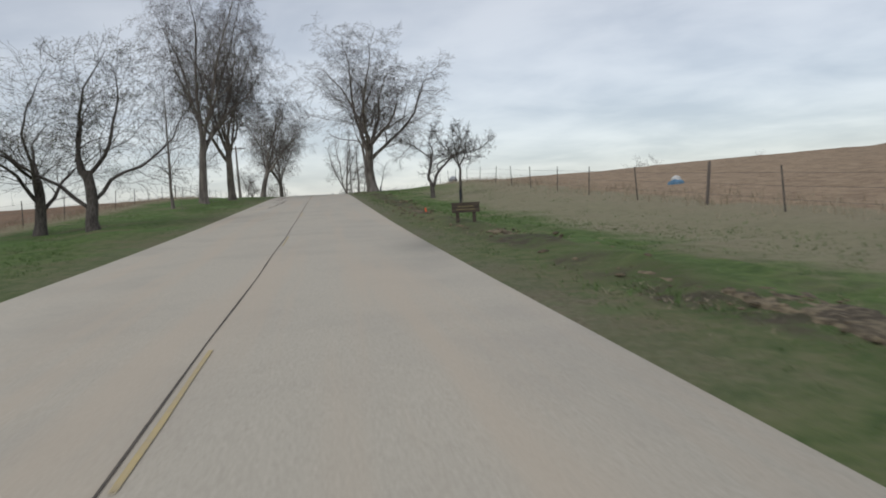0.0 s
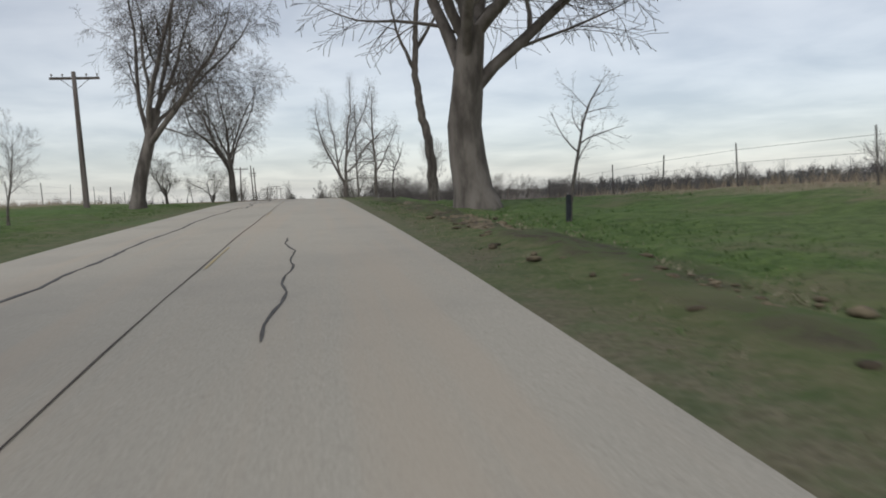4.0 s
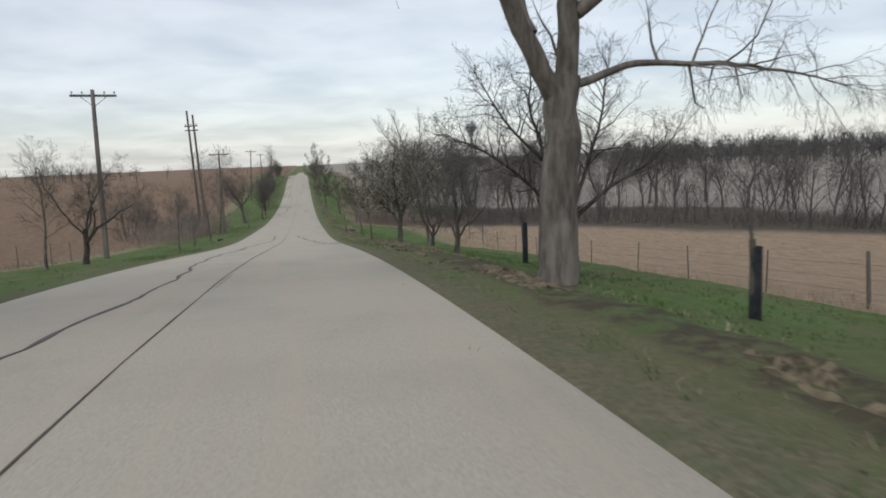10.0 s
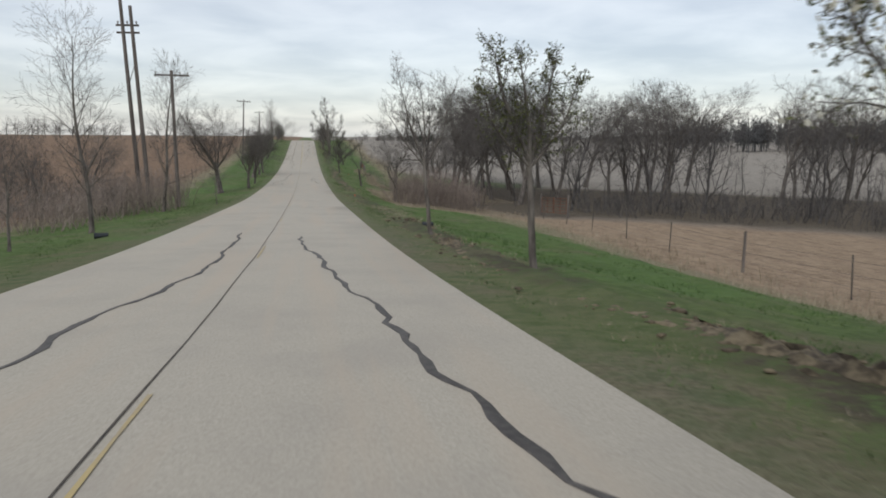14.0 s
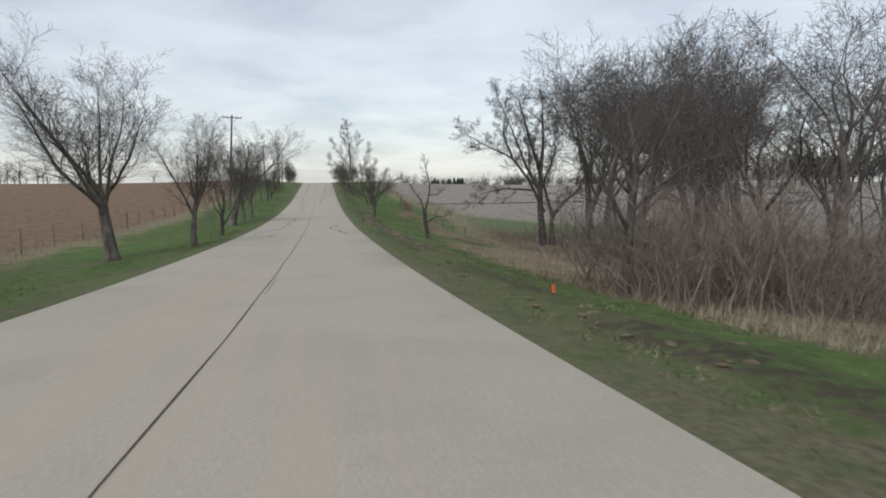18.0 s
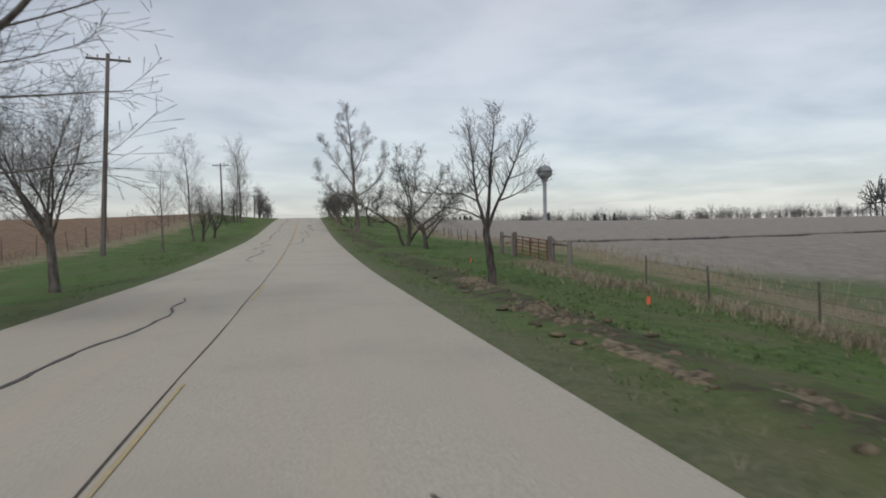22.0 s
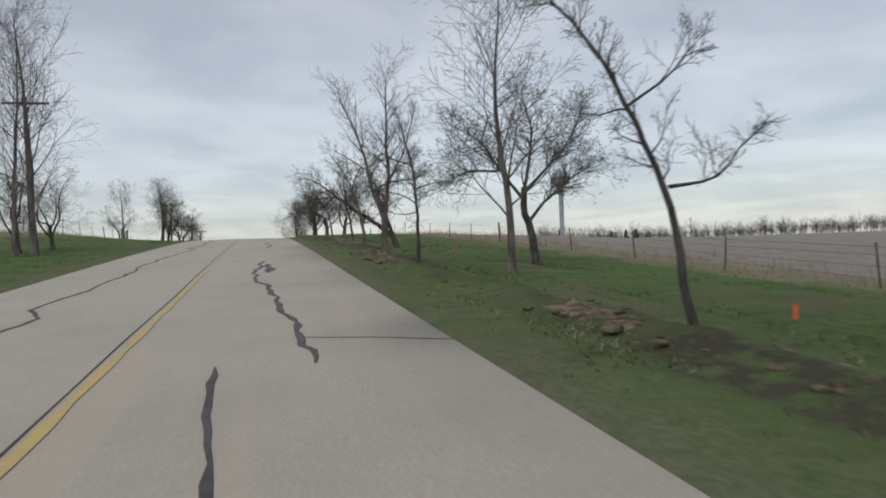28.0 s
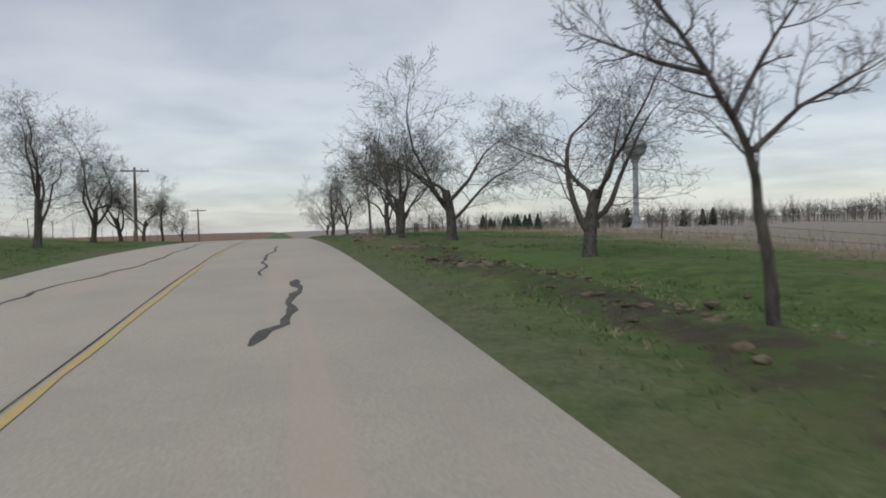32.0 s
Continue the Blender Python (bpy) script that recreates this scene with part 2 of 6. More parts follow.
def land_material():
    """Mown verge, bare edge of the road, stubble and bare fields, by place."""
    mat, nodes, links, bsdf = material("land", 0.95)
    geo = nodes.new("ShaderNodeNewGeometry").outputs["Position"]
    xyz = nodes.new("ShaderNodeSeparateXYZ")
    links.new(geo, xyz.inputs[0])
    x, y = xyz.outputs["X"], xyz.outputs["Y"]
    n_small = noise_tex(nodes, links, geo, 3.0, 6, 0.7)
    n_mid = noise_tex(nodes, links, geo, 0.45, 5, 0.6)
    n_wide = noise_tex(nodes, links, geo, 0.06, 4)
    fine = noise_tex(nodes, links, geo, 14.0, 4, 0.7)
    grass = mix(nodes, links, span(nodes, links, n_small, 0.3, 0.7), (0.056, 0.094, 0.024), (0.125, 0.182, 0.050))
    grass = mix(nodes, links, calc(nodes, links, "MULTIPLY", span(nodes, links, n_mid, 0.45, 0.72), 0.8), grass, (0.165, 0.145, 0.085))
    grass = mix(nodes, links, calc(nodes, links, "MULTIPLY", span(nodes, links, n_wide, 0.50, 0.68), 0.6), grass, (0.13, 0.135, 0.062))
    # Worn, muddy strip beside the slab.
    away = calc(nodes, links, "ABSOLUTE", x)
    edge = calc(nodes, links, "ADD", away, calc(nodes, links, "MULTIPLY", n_mid, 2.6))
    mud = mix(nodes, links, span(nodes, links, fine, 0.35, 0.65), (0.095, 0.072, 0.048), (0.22, 0.175, 0.115))
    right = span(nodes, links, x, 0, 1)
    n_patch = noise_tex(nodes, links, geo, 0.16, 3)
    strip = calc(nodes, links, "MULTIPLY", calc(nodes, links, "SUBTRACT", 1.0, span(nodes, links, edge, 5.0, 6.4)), calc(nodes, links, "ADD", 0.15, calc(nodes, links, "MULTIPLY", right, span(nodes, links, n_patch, 0.38, 0.62))))
    strip = calc(nodes, links, "MULTIPLY", strip, calc(nodes, links, "MULTIPLY", span(nodes, links, n_small, 0.34, 0.66), calc(nodes, links, "SUBTRACT", 0.7, calc(nodes, links, "MULTIPLY", span(nodes, links, y, 200, 255), 0.4))))
    olive = calc(nodes, links, "MULTIPLY", calc(nodes, links, "SUBTRACT", 1.0, span(nodes, links, edge, 5.4, 7.4)), calc(nodes, links, "ADD", 0.1, calc(nodes, links, "MULTIPLY", span(nodes, links, n_small, 0.35, 0.65), 0.48)))
    olive = calc(nodes, links, "MULTIPLY", olive, calc(nodes, links, "SUBTRACT", 1.0, calc(nodes, links, "MULTIPLY", span(nodes, links, y, 200, 255), 0.55)))
    grass = mix(nodes, links, olive, grass, (0.16, 0.14, 0.083))
    lush = calc(nodes, links, "MULTIPLY", span(nodes, links, n_patch, 0.5, 0.62), span(nodes, links, n_mid, 0.35, 0.6))
    grass = mix(nodes, links, calc(nodes, links, "MULTIPLY", lush, 0.5), grass, (0.085, 0.185, 0.035))
    rich = calc(nodes, links, "MULTIPLY", calc(nodes, links, "SUBTRACT", span(nodes, links, y, 246, 266), calc(nodes, links, "MULTIPLY", span(nodes, links, y, 290, 315), 0.75)), span(nodes, links, n_small, 0.3, 0.65))
    grass = mix(nodes, links, calc(nodes, links, "MULTIPLY", rich, 0.4), grass, (0.058, 0.115, 0.03))
    soil_at = calc(nodes, links, "ADD", x, calc(nodes, links, "MULTIPLY", n_mid, 1.6))
    soil = calc(nodes, links, "MULTIPLY", span(nodes, links, soil_at, 5.0, 5.35), calc(nodes, links, "SUBTRACT", 1.0, span(nodes, links, soil_at, 6.0, 6.5)))
    soil = calc(nodes, links, "MULTIPLY", soil, calc(nodes, links, "MULTIPLY", span(nodes, links, n_small, 0.38, 0.58), span(nodes, links, n_patch, 0.36, 0.5)))
    grass = mix(nodes, links, calc(nodes, links, "MULTIPLY", soil, 0.9), grass, (0.06, 0.047, 0.034))
    gravel = mix(nodes, links, span(nodes, links, fine, 0.35, 0.65), (0.12, 0.105, 0.08), (0.24, 0.21, 0.165))
    rim = calc(nodes, links, "SUBTRACT", 1.0, span(nodes, links, calc(nodes, links, "ADD", away, calc(nodes, links, "MULTIPLY", n_mid, 2.0)), 4.3, 5.3))
    rim = calc(nodes, links, "MULTIPLY", rim, calc(nodes, links, "MULTIPLY", calc(nodes, links, "ADD", 0.2, calc(nodes, links, "MULTIPLY", right, 0.12)), span(nodes, links, n_patch, 0.30, 0.55)))
    verge = mix(nodes, links, rim, mix(nodes, links, strip, grass, mud), gravel)
    # Long dead grass by the fences.
    dead = mix(nodes, links, span(nodes, links, fine, 0.3, 0.7), (0.18, 0.14, 0.09), (0.37, 0.305, 0.21))
    by_fence = span(nodes, links, calc(nodes, links, "ADD", away, calc(nodes, links, "MULTIPLY", n_mid, 5.0)), 13.2, 15.6)
    verge = mix(nodes, links, calc(nodes, links, "MULTIPLY", by_fence, 0.75), verge, dead)
    khaki = calc(nodes, links, "MULTIPLY", span(nodes, links, calc(nodes, links, "ADD", x, calc(nodes, links, "MULTIPLY", n_mid, 5.0)), 9.0, 11.5), calc(nodes, links, "SUBTRACT", 1.0, span(nodes, links, y, 40, 70)))
    verge = mix(nodes, links, calc(nodes, links, "MULTIPLY", khaki, 0.85), verge, mix(nodes, links, n_small, (0.19, 0.168, 0.105), (0.33, 0.29, 0.195)))
    # Fields: rows of stubble run along y.
    rows = nodes.new("ShaderNodeMapping")
    rows.inputs["Scale"].default_value = (1.2, 0.4, 1)
    links.new(geo, rows.inputs["Vector"])
    row = noise_tex(nodes, links, rows.outputs["Vector"], 1.6, 5, 0.65)
    row = calc(nodes, links, "ADD", calc(nodes, links, "MULTIPLY", row, 0.3), calc(nodes, links, "ADD", calc(nodes, links, "MULTIPLY", fine, 0.35), calc(nodes, links, "MULTIPLY", n_small, 0.35)))
    stubble = mix(nodes, links, span(nodes, links, row, 0.38, 0.62), (0.205, 0.145, 0.095), (0.40, 0.30, 0.20))
    bare = mix(nodes, links, span(nodes, links, row, 0.38, 0.62), (0.215, 0.192, 0.162), (0.345, 0.312, 0.262))
    brown = mix(nodes, links, span(nodes, links, row, 0.38, 0.62), (0.135, 0.085, 0.055), (0.28, 0.19, 0.12))
    beyond = calc(nodes, links, "ADD", y, calc(nodes, links, "MULTIPLY", x, 0.9))
    far_side = span(nodes, links, calc(nodes, links, "ADD", beyond, calc(nodes, links, "MULTIPLY", n_wide, 12.0)), 222, 230)
    across = calc(nodes, links, "MULTIPLY", span(nodes, links, x, 55, 58), span(nodes, links, y, 80, 95))
    field_r = mix(nodes, links, calc(nodes, links, "MAXIMUM", far_side, across), stubble, bare)
    low = calc(nodes, links, "MULTIPLY", span(nodes, links, y, 226, 236), calc(nodes, links, "SUBTRACT", 1.0, span(nodes, links, calc(nodes, links, "ADD", calc(nodes, links, "ADD", y, calc(nodes, links, "MULTIPLY", x, 1.2)), calc(nodes, links, "MULTIPLY", n_mid, 6.0)), 283, 288)))
    low = calc(nodes, links, "MULTIPLY", low, calc(nodes, links, "SUBTRACT", 1.0, span(nodes, links, calc(nodes, links, "ADD", x, calc(nodes, links, "MULTIPLY", n_mid, 8.0)), 30, 36)))
    field_r = mix(nodes, links, calc(nodes, links, "MULTIPLY", low, 0.8), field_r, grass)
    field = mix(nodes, links, right, brown, field_r)
    outside = span(nodes, links, calc(nodes, links, "ADD", away, calc(nodes, links, "MULTIPLY", n_mid, 1.6)), 14.6, 15.6)
    whole = mix(nodes, links, outside, verge, field)
    # Dead grass in the ditch and leaf litter under the creek wood.
    wavy = calc(nodes, links, "MULTIPLY", n_mid, 5.0)
    ditch = calc(nodes, links, "MULTIPLY", span(nodes, links, calc(nodes, links, "ADD", x, wavy), 9.2, 10.6), calc(nodes, links, "SUBTRACT", 1.0, span(nodes, links, x, 16, 20)))
    ditch = calc(nodes, links, "MULTIPLY", ditch, calc(nodes, links, "MULTIPLY", span(nodes, links, y, 205, 210), calc(nodes, links, "SUBTRACT", 1.0, span(nodes, links, calc(nodes, links, "ADD", y, wavy), 234, 244))))
    whole = mix(nodes, links, calc(nodes, links, "MULTIPLY", ditch, 0.8), whole, dead)
    litter = mix(nodes, links, span(nodes, links, fine, 0.35, 0.65), (0.065, 0.052, 0.038), (0.15, 0.122, 0.086))
    humus = calc(nodes, links, "MULTIPLY", span(nodes, links, calc(nodes, links, "ADD", x, wavy), 15.2, 17.0), calc(nodes, links, "SUBTRACT", 1.0, span(nodes, links, x, 58, 66)))
    humus = calc(nodes, links, "MULTIPLY", humus, calc(nodes, links, "MULTIPLY", far_side, calc(nodes, links, "SUBTRACT", 1.0, span(nodes, links, calc(nodes, links, "ADD", calc(nodes, links, "ADD", y, wavy), calc(nodes, links, "MULTIPLY", x, 0.9)), 266, 274))))
    under = calc(nodes, links, "MULTIPLY", span(nodes, links, calc(nodes, links, "ADD", x, wavy), 51.0, 53.0), calc(nodes, links, "SUBTRACT", 1.0, span(nodes, links, calc(nodes, links, "ADD", x, wavy), 60, 68)))
    under = calc(nodes, links, "MULTIPLY", under, calc(nodes, links, "SUBTRACT", span(nodes, links, y, 80, 95), span(nodes, links, y, 205, 218)))
    humus = calc(nodes, links, "MAXIMUM", humus, calc(nodes, links, "MULTIPLY", under, 0.85))
    whole = mix(nodes, links, humus, whole, litter)
    links.new(whole, bsdf.inputs["Base Color"])
    bump(nodes, links, bsdf, calc(nodes, links, "ADD", fine, n_small), 0.9, 0.08)
    return mat


def concrete_material():
    mat, nodes, links, bsdf = material("concrete", 0.75)
    geo = nodes.new("ShaderNodeNewGeometry").outputs["Position"]
    fine = noise_tex(nodes, links, geo, 45.0, 5, 0.7)
    patch = noise_tex(nodes, links, geo, 0.5, 5, 0.6)
    run = nodes.new("ShaderNodeMapping")
    run.inputs["Scale"].default_value = (1.5, 0.05, 1)
    links.new(geo, run.inputs["Vector"])
    wheel = noise_tex(nodes, links, run.outputs["Vector"], 1.2, 4, 0.6)
    grey = mix(nodes, links, span(nodes, links, fine, 0.3, 0.7), (0.345, 0.31, 0.25), (0.475, 0.434, 0.357))
    grey = mix(nodes, links, calc(nodes, links, "MULTIPLY", span(nodes, links, patch, 0.42, 0.7), 0.5), grey, (0.325, 0.295, 0.25))
    grey = mix(nodes, links, calc(nodes, links, "MULTIPLY", span(nodes, links, wheel, 0.46, 0.68), 0.6), grey, (0.44, 0.37, 0.285))
    links.new(grey, bsdf.inputs["Base Color"])
    bump(nodes, links, bsdf, fine, 0.25, 0.004)
    return mat


LAND, CONCRETE = land_material(), concrete_material()
TAR = surface("tar_seal", (0.045, 0.04, 0.037), (0.10, 0.09, 0.08), 18, 0.6, 0.3, 0.004)
JOINT = surface("joint_filler", (0.05, 0.042, 0.036), (0.12, 0.10, 0.08), 9, 0.7, 0.2, 0.003)
PALE_YELLOW = surface("worn_road_paint", (0.36, 0.30, 0.20), (0.46, 0.36, 0.17), 14, 0.7, 0.2, 0.002)
YELLOW = surface("road_paint", (0.44, 0.35, 0.19), (0.56, 0.40, 0.13), 9, 0.7, 0.2, 0.002, spread=(0.3, 0.7))
BARK = surface("bark", (0.075, 0.064, 0.055), (0.21, 0.185, 0.16), 7, 0.9, 0.9, 0.03, stretch=(1, 1, 0.25))
BARK_DARK = surface("dark_bark", (0.04, 0.034, 0.030), (0.13, 0.115, 0.10), 11, 0.9, 0.8, 0.02, stretch=(1, 1, 0.3))
TWIG = surface("twigs", (0.082, 0.073, 0.066), (0.185, 0.166, 0.152), 3, 0.9, 0)
TWIG_DARK = surface("dark_twigs", (0.064, 0.058, 0.054), (0.155, 0.142, 0.132), 3, 0.9, 0)
# Same dark twigs, with distance haze painted into the colour as neutral grey.
HAZED_TWIG = surface("hazed_twigs", (0.062, 0.062, 0.062), (0.145, 0.143, 0.14), 3, 0.9, 0)
BRUSH = surface("brush_stems", (0.19, 0.152, 0.127), (0.36, 0.295, 0.25), 3, 0.9, 0)
SOIL = surface("turned_soil", (0.052, 0.041, 0.028), (0.215, 0.175, 0.112), 9, 0.95, 1.0, 0.04, spread=(0.38, 0.62), big=1.3)
BUD = surface("young_leaves", (0.075, 0.085, 0.03), (0.16, 0.165, 0.07), 4, 0.8, 0)
BLOSSOM = surface("blossom", (0.36, 0.34, 0.25), (0.60, 0.58, 0.50), 5, 0.8, 0)
POLE_WOOD = surface("weathered_pole", (0.085, 0.07, 0.06), (0.20, 0.175, 0.155), 9, 0.9, 0.5, 0.01, stretch=(1, 1, 0.06))
BOARD_WOOD = surface("brown_board", (0.045, 0.036, 0.03), (0.105, 0.082, 0.063), 12, 0.85, 0.4, 0.006, stretch=(0.15, 1, 1))
OLIVE = surface("carved_letters", (0.13, 0.11, 0.06), (0.21, 0.175, 0.085), 20, 0.8, 0)
RUST = surface("rusty_steel", (0.10, 0.045, 0.028), (0.23, 0.11, 0.065), 25, 0.75, 0.3, 0.003)
STEEL_GREEN = surface("post_steel", (0.045, 0.045, 0.04), (0.12, 0.10, 0.085), 20, 0.7, 0.2, 0.002)
WIRE = surface("wire", (0.11, 0.10, 0.09), (0.20, 0.18, 0.165), 30, 0.5, 0, metal=0.5)
GUARD = surface("black_plastic", (0.012, 0.014, 0.016), (0.035, 0.04, 0.045), 10, 0.5, 0.2, 0.003)
TOWER = surface("tower_paint", (0.24, 0.255, 0.265), (0.37, 0.385, 0.395), 0.6, 0.6, 0)
TOWER_DARK = surface("tower_band", (0.10, 0.11, 0.12), (0.16, 0.17, 0.18), 0.6, 0.6, 0)
FLAG = surface("orange_plastic", (0.75, 0.12, 0.05), (0.85, 0.20, 0.09), 15, 0.5, 0)
CLOD = surface("clods", (0.05, 0.04, 0.027), (0.21, 0.17, 0.11), 6, 0.95, 0.8, 0.02)
STRAW = surface("dead_grass", (0.21, 0.168, 0.112), (0.42, 0.355, 0.26), 2.5, 0.9, 0)
BLADE = surface("grass_blades", (0.044, 0.09, 0.022), (0.11, 0.172, 0.052), 2.5, 0.85, 0)
PINE = surface("needles", (0.012, 0.024, 0.014), (0.035, 0.055, 0.032), 2, 0.9, 0)
GLASSY = surface("porcelain", (0.25, 0.24, 0.22), (0.40, 0.38, 0.36), 8, 0.4, 0)
BLUE = surface("blue_tarp", (0.06, 0.14, 0.22), (0.12, 0.22, 0.32), 5, 0.6, 0.3, 0.02)
PALE = surface("pale_board", (0.45, 0.44, 0.42), (0.62, 0.61, 0.58), 5, 0.7, 0)

# ---- ground and road ----
HALF = 3.35
xs = np.concatenate([np.arange(0, 3.2, 0.8), np.arange(3.2, 7, 0.3), np.arange(7, 16, 0.6), np.arange(16, 40, 2), np.arange(40, 140, 9), [140, 165, 200, 250, 320, 430, 600, 900, 1500, 2600, 4200]])
xs = np.concatenate([-xs[:0:-1], xs])
ys = np.concatenate([[-3000, -1500, -700, -400, -250, -160, -110, -80, -60], np.arange(-50, 430, 1.0), np.arange(430, 620, 6), [630, 660, 700, 760, 840, 950, 1100, 1400, 1900, 2700, 4300]])
gx, gy = np.meshgrid(xs, ys)
gz = land_z(gx, gy)
rng = np.random.default_rng(4)
lump = np.clip((np.abs(gx) - 3.6) / 1.5, 0, 1) * (np.abs(gx) < 40)
gz = gz + lump * (rng.normal(0, 0.028, gx.shape) + 0.05 * np.sin(gx * 1.3 + gy * 0.37) * np.sin(gy * 0.21 + gx * 0.5))
gz = np.where(np.abs(gx) < 3.15, gz - 0.12, gz)
# A low graded windrow of turned soil runs along the verge.
ridge = np.exp(-((gx - 5.0 - 0.35 * np.sin(gy * 0.17)) / 0.45) ** 2) * (0.10 + 0.06 * np.sin(gy * 0.9) * np.sin(gy * 0.31)) * (gy > -20) * (gy < 420) * (1 - np.exp(-((gy - 196) / 9) ** 2))
gz = gz + np.clip(ridge, 0, None)
nx, ny = len(xs), len(ys)
idx = np.arange(nx * ny).reshape(ny, nx)
quads = np.stack([idx[:-1, :-1], idx[:-1, 1:], idx[1:, 1:], idx[1:, :-1]], -1).reshape(-1, 4)
ground = part("ground", mesh_arrays("ground", np.stack([gx, gy, gz], -1).reshape(-1, 3), quads, True), LAND)
tagged(ground, "rolling farm land with mown grass verges and bare fields", "ground", kind="structure")

ry = np.concatenate([[-300, -200, -120, -80], np.arange(-60, 470, 2.0), np.arange(470, 900, 20.0)])
rx = np.array([-HALF, -HALF + 0.03, -1.7, -0.012, 0.012, 1.7, HALF + 0.04, HALF + 0.07])


def road_sheet(lift):
    crown = -0.012 * np.abs(rx) + np.where(np.abs(rx) < 0.02, 0, 0)
    X, Y = np.meshgrid(rx, ry)
    return X, Y, road_z(Y) + crown + lift


X, Y, Z = road_sheet(0.0)
Z[:, [0, -1]] -= 0.012
Z[:, 3:5] -= 0.006
wob = rng.normal(0, 0.03, len(ry))
X[:, 0] += wob
X[:, -1] -= wob[::-1]
top = np.stack([X, Y, Z], -1).reshape(-1, 3)
m = len(rx)
ri = np.arange(m * len(ry)).reshape(len(ry), m)
rq = np.stack([ri[:-1, :-1], ri[:-1, 1:], ri[1:, 1:], ri[1:, :-1]], -1).reshape(-1, 4)
low = np.concatenate([np.stack([X[:, c], Y[:, c], Z[:, c] - 0.2], -1) for c in (0, -1)])
base = len(top)
k = len(ry)
side = [(ri[i, 0], ri[i + 1, 0], base + i + 1, base + i) for i in range(k - 1)] + [(ri[i, -1], base + k + i, base + k + i + 1, ri[i + 1, -1]) for i in range(k - 1)]
road = part("road", mesh_arrays("road", np.concatenate([top, low]), np.concatenate([rq, side])), CONCRETE)
tagged(road, "worn pale concrete two-lane country road with tarred cracks", "road", kind="structure")


def strip(name, line, widths, mat, parent, lift=0.005, label=""):
    """A thin raised ribbon laid on the road along a line of (x, y)."""
    line = np.array(line, float)
    d = np.gradient(line, axis=0)
    side = np.stack([d[:, 1], -d[:, 0]], -1) / np.maximum(np.linalg.norm(d, axis=1), 1e-6)[:, None]
    w = np.asarray(widths, float).reshape(-1, 1) / 2 * np.ones((len(line), 1))
    a, b = line - side * w, line + side * w
    z = lambda p, up: road_z(p[:, 1]) - 0.012 * np.abs(p[:, 0]) + up
    verts = np.concatenate([np.column_stack([a, z(a, 0.001)]), np.column_stack([a + side * w * 0.2, z(a, lift)]), np.column_stack([b - side * w * 0.2, z(b, lift)]), np.column_stack([b, z(b, 0.001)])])
    n = len(line)
    faces = [(c * n + i, c * n + i + 1, (c + 1) * n + i + 1, (c + 1) * n + i) for c in range(3) for i in range(n - 1)]
    return part(name, mesh_of(name, verts, [f[::-1] for f in faces]), mat, parent, label)


for y0 in np.arange(-60, 460, 26.0):
    yy = np.arange(y0, y0 + 26.1, 2.0)
    strip("centre_joint", np.column_stack([0.012 * np.sin(yy * 0.8), yy]), 0.015 + 0.006 * np.sin(yy * 1.7), JOINT, road, 0.003, "dark filled joint down the middle of the road")
for y0, y1, wide in [(y, y + 2.6, 0.045) for y in np.arange(-9.2, 255, 12.2)] + [(257, 261, 0.05), (268, 276, 0.05), (279, 286, 0.06), (288, 297, 0.07), (298, 322, 0.09), (324, 336, 0.085), (339, 356, 0.085), (358, 371, 0.08), (374, 390, 0.09), (393, 412, 0.09)]:
    yy = np.linspace(y0, y1, max(int((y1 - y0) / 0.6), 4))
    strip("yellow_dash", np.column_stack([0.045 + wide * 0.5 + 0.004 * np.sin(yy * 2.1), yy]), wide * (0.8 + 0.3 * np.sin(yy * 5.3) * np.sin(yy * 1.7)), YELLOW if y0 > 255 else PALE_YELLOW, road, 0.003, "faded yellow centre line")


def crack(turns, seed, width=0.09):
    """A tarred crack that wanders from turn to turn along the lane."""
    r = random.Random(seed)
    pts = []
    for (x0, y0), (x1, y1) in zip(turns, turns[1:]):
        n = max(int(math.hypot(x1 - x0, y1 - y0) / 0.28), 2)
        for i in range(n):
            f = i / n
            sway = 0.07 * math.sin(f * math.pi) * math.sin(f * 9 + seed) if n > 3 else 0
            pts.append((x0 + (x1 - x0) * f + sway + r.uniform(-0.018, 0.018), y0 + (y1 - y0) * f + r.uniform(-0.03, 0.03)))
    pts.append(turns[-1])
    w = [width * r.choice((0.5, 0.7, 0.85, 1.0, 1.2)) for _ in pts]
    w[0] = w[-1] = width * 0.3
    return strip("tar_crack", pts, w, TAR, road, 0.006, "wandering crack sealed with black tar")


# The lane to the left.
crack([(-1.91, 37.4), (-1.9, 38.5), (-1.7, 40.2), (-1.75, 41.7), (-1.64, 43.6), (-1.55, 44.6), (-1.6, 46), (-1.62, 48.4), (-1.68, 49.1), (-2.1, 49.4)], 1, 0.065)
crack([(-3.3, 42.0), (-2.6, 41.9)], 25, 0.05)
crack([(-2.36, 46.0), (-1.6, 45.8)], 26, 0.03)
crack([(-2.25, 49.6), (-2.3, 51.1), (-2.14, 52.7), (-2.2, 55.9), (-2.1, 57.6), (-1.7, 60.2), (-1.6, 65), (-1.75, 76), (-1.6, 83), (-1.5, 83.9), (-1.2, 84.1), (-1.25, 88), (-1.55, 89.4), (-1.4, 91.5), (-0.8, 93.2), (-1.3, 104), (-1.6, 116), (-1.6, 127)], 2, 0.07)
crack([(-1.6, 127), (-1.4, 129.7), (-1.15, 133), (-0.9, 139.5), (-1.3, 144), (-1.5, 148.6), (-1.57, 152.5), (-1.36, 154.5), (-1.2, 158.3)], 3, 0.075)
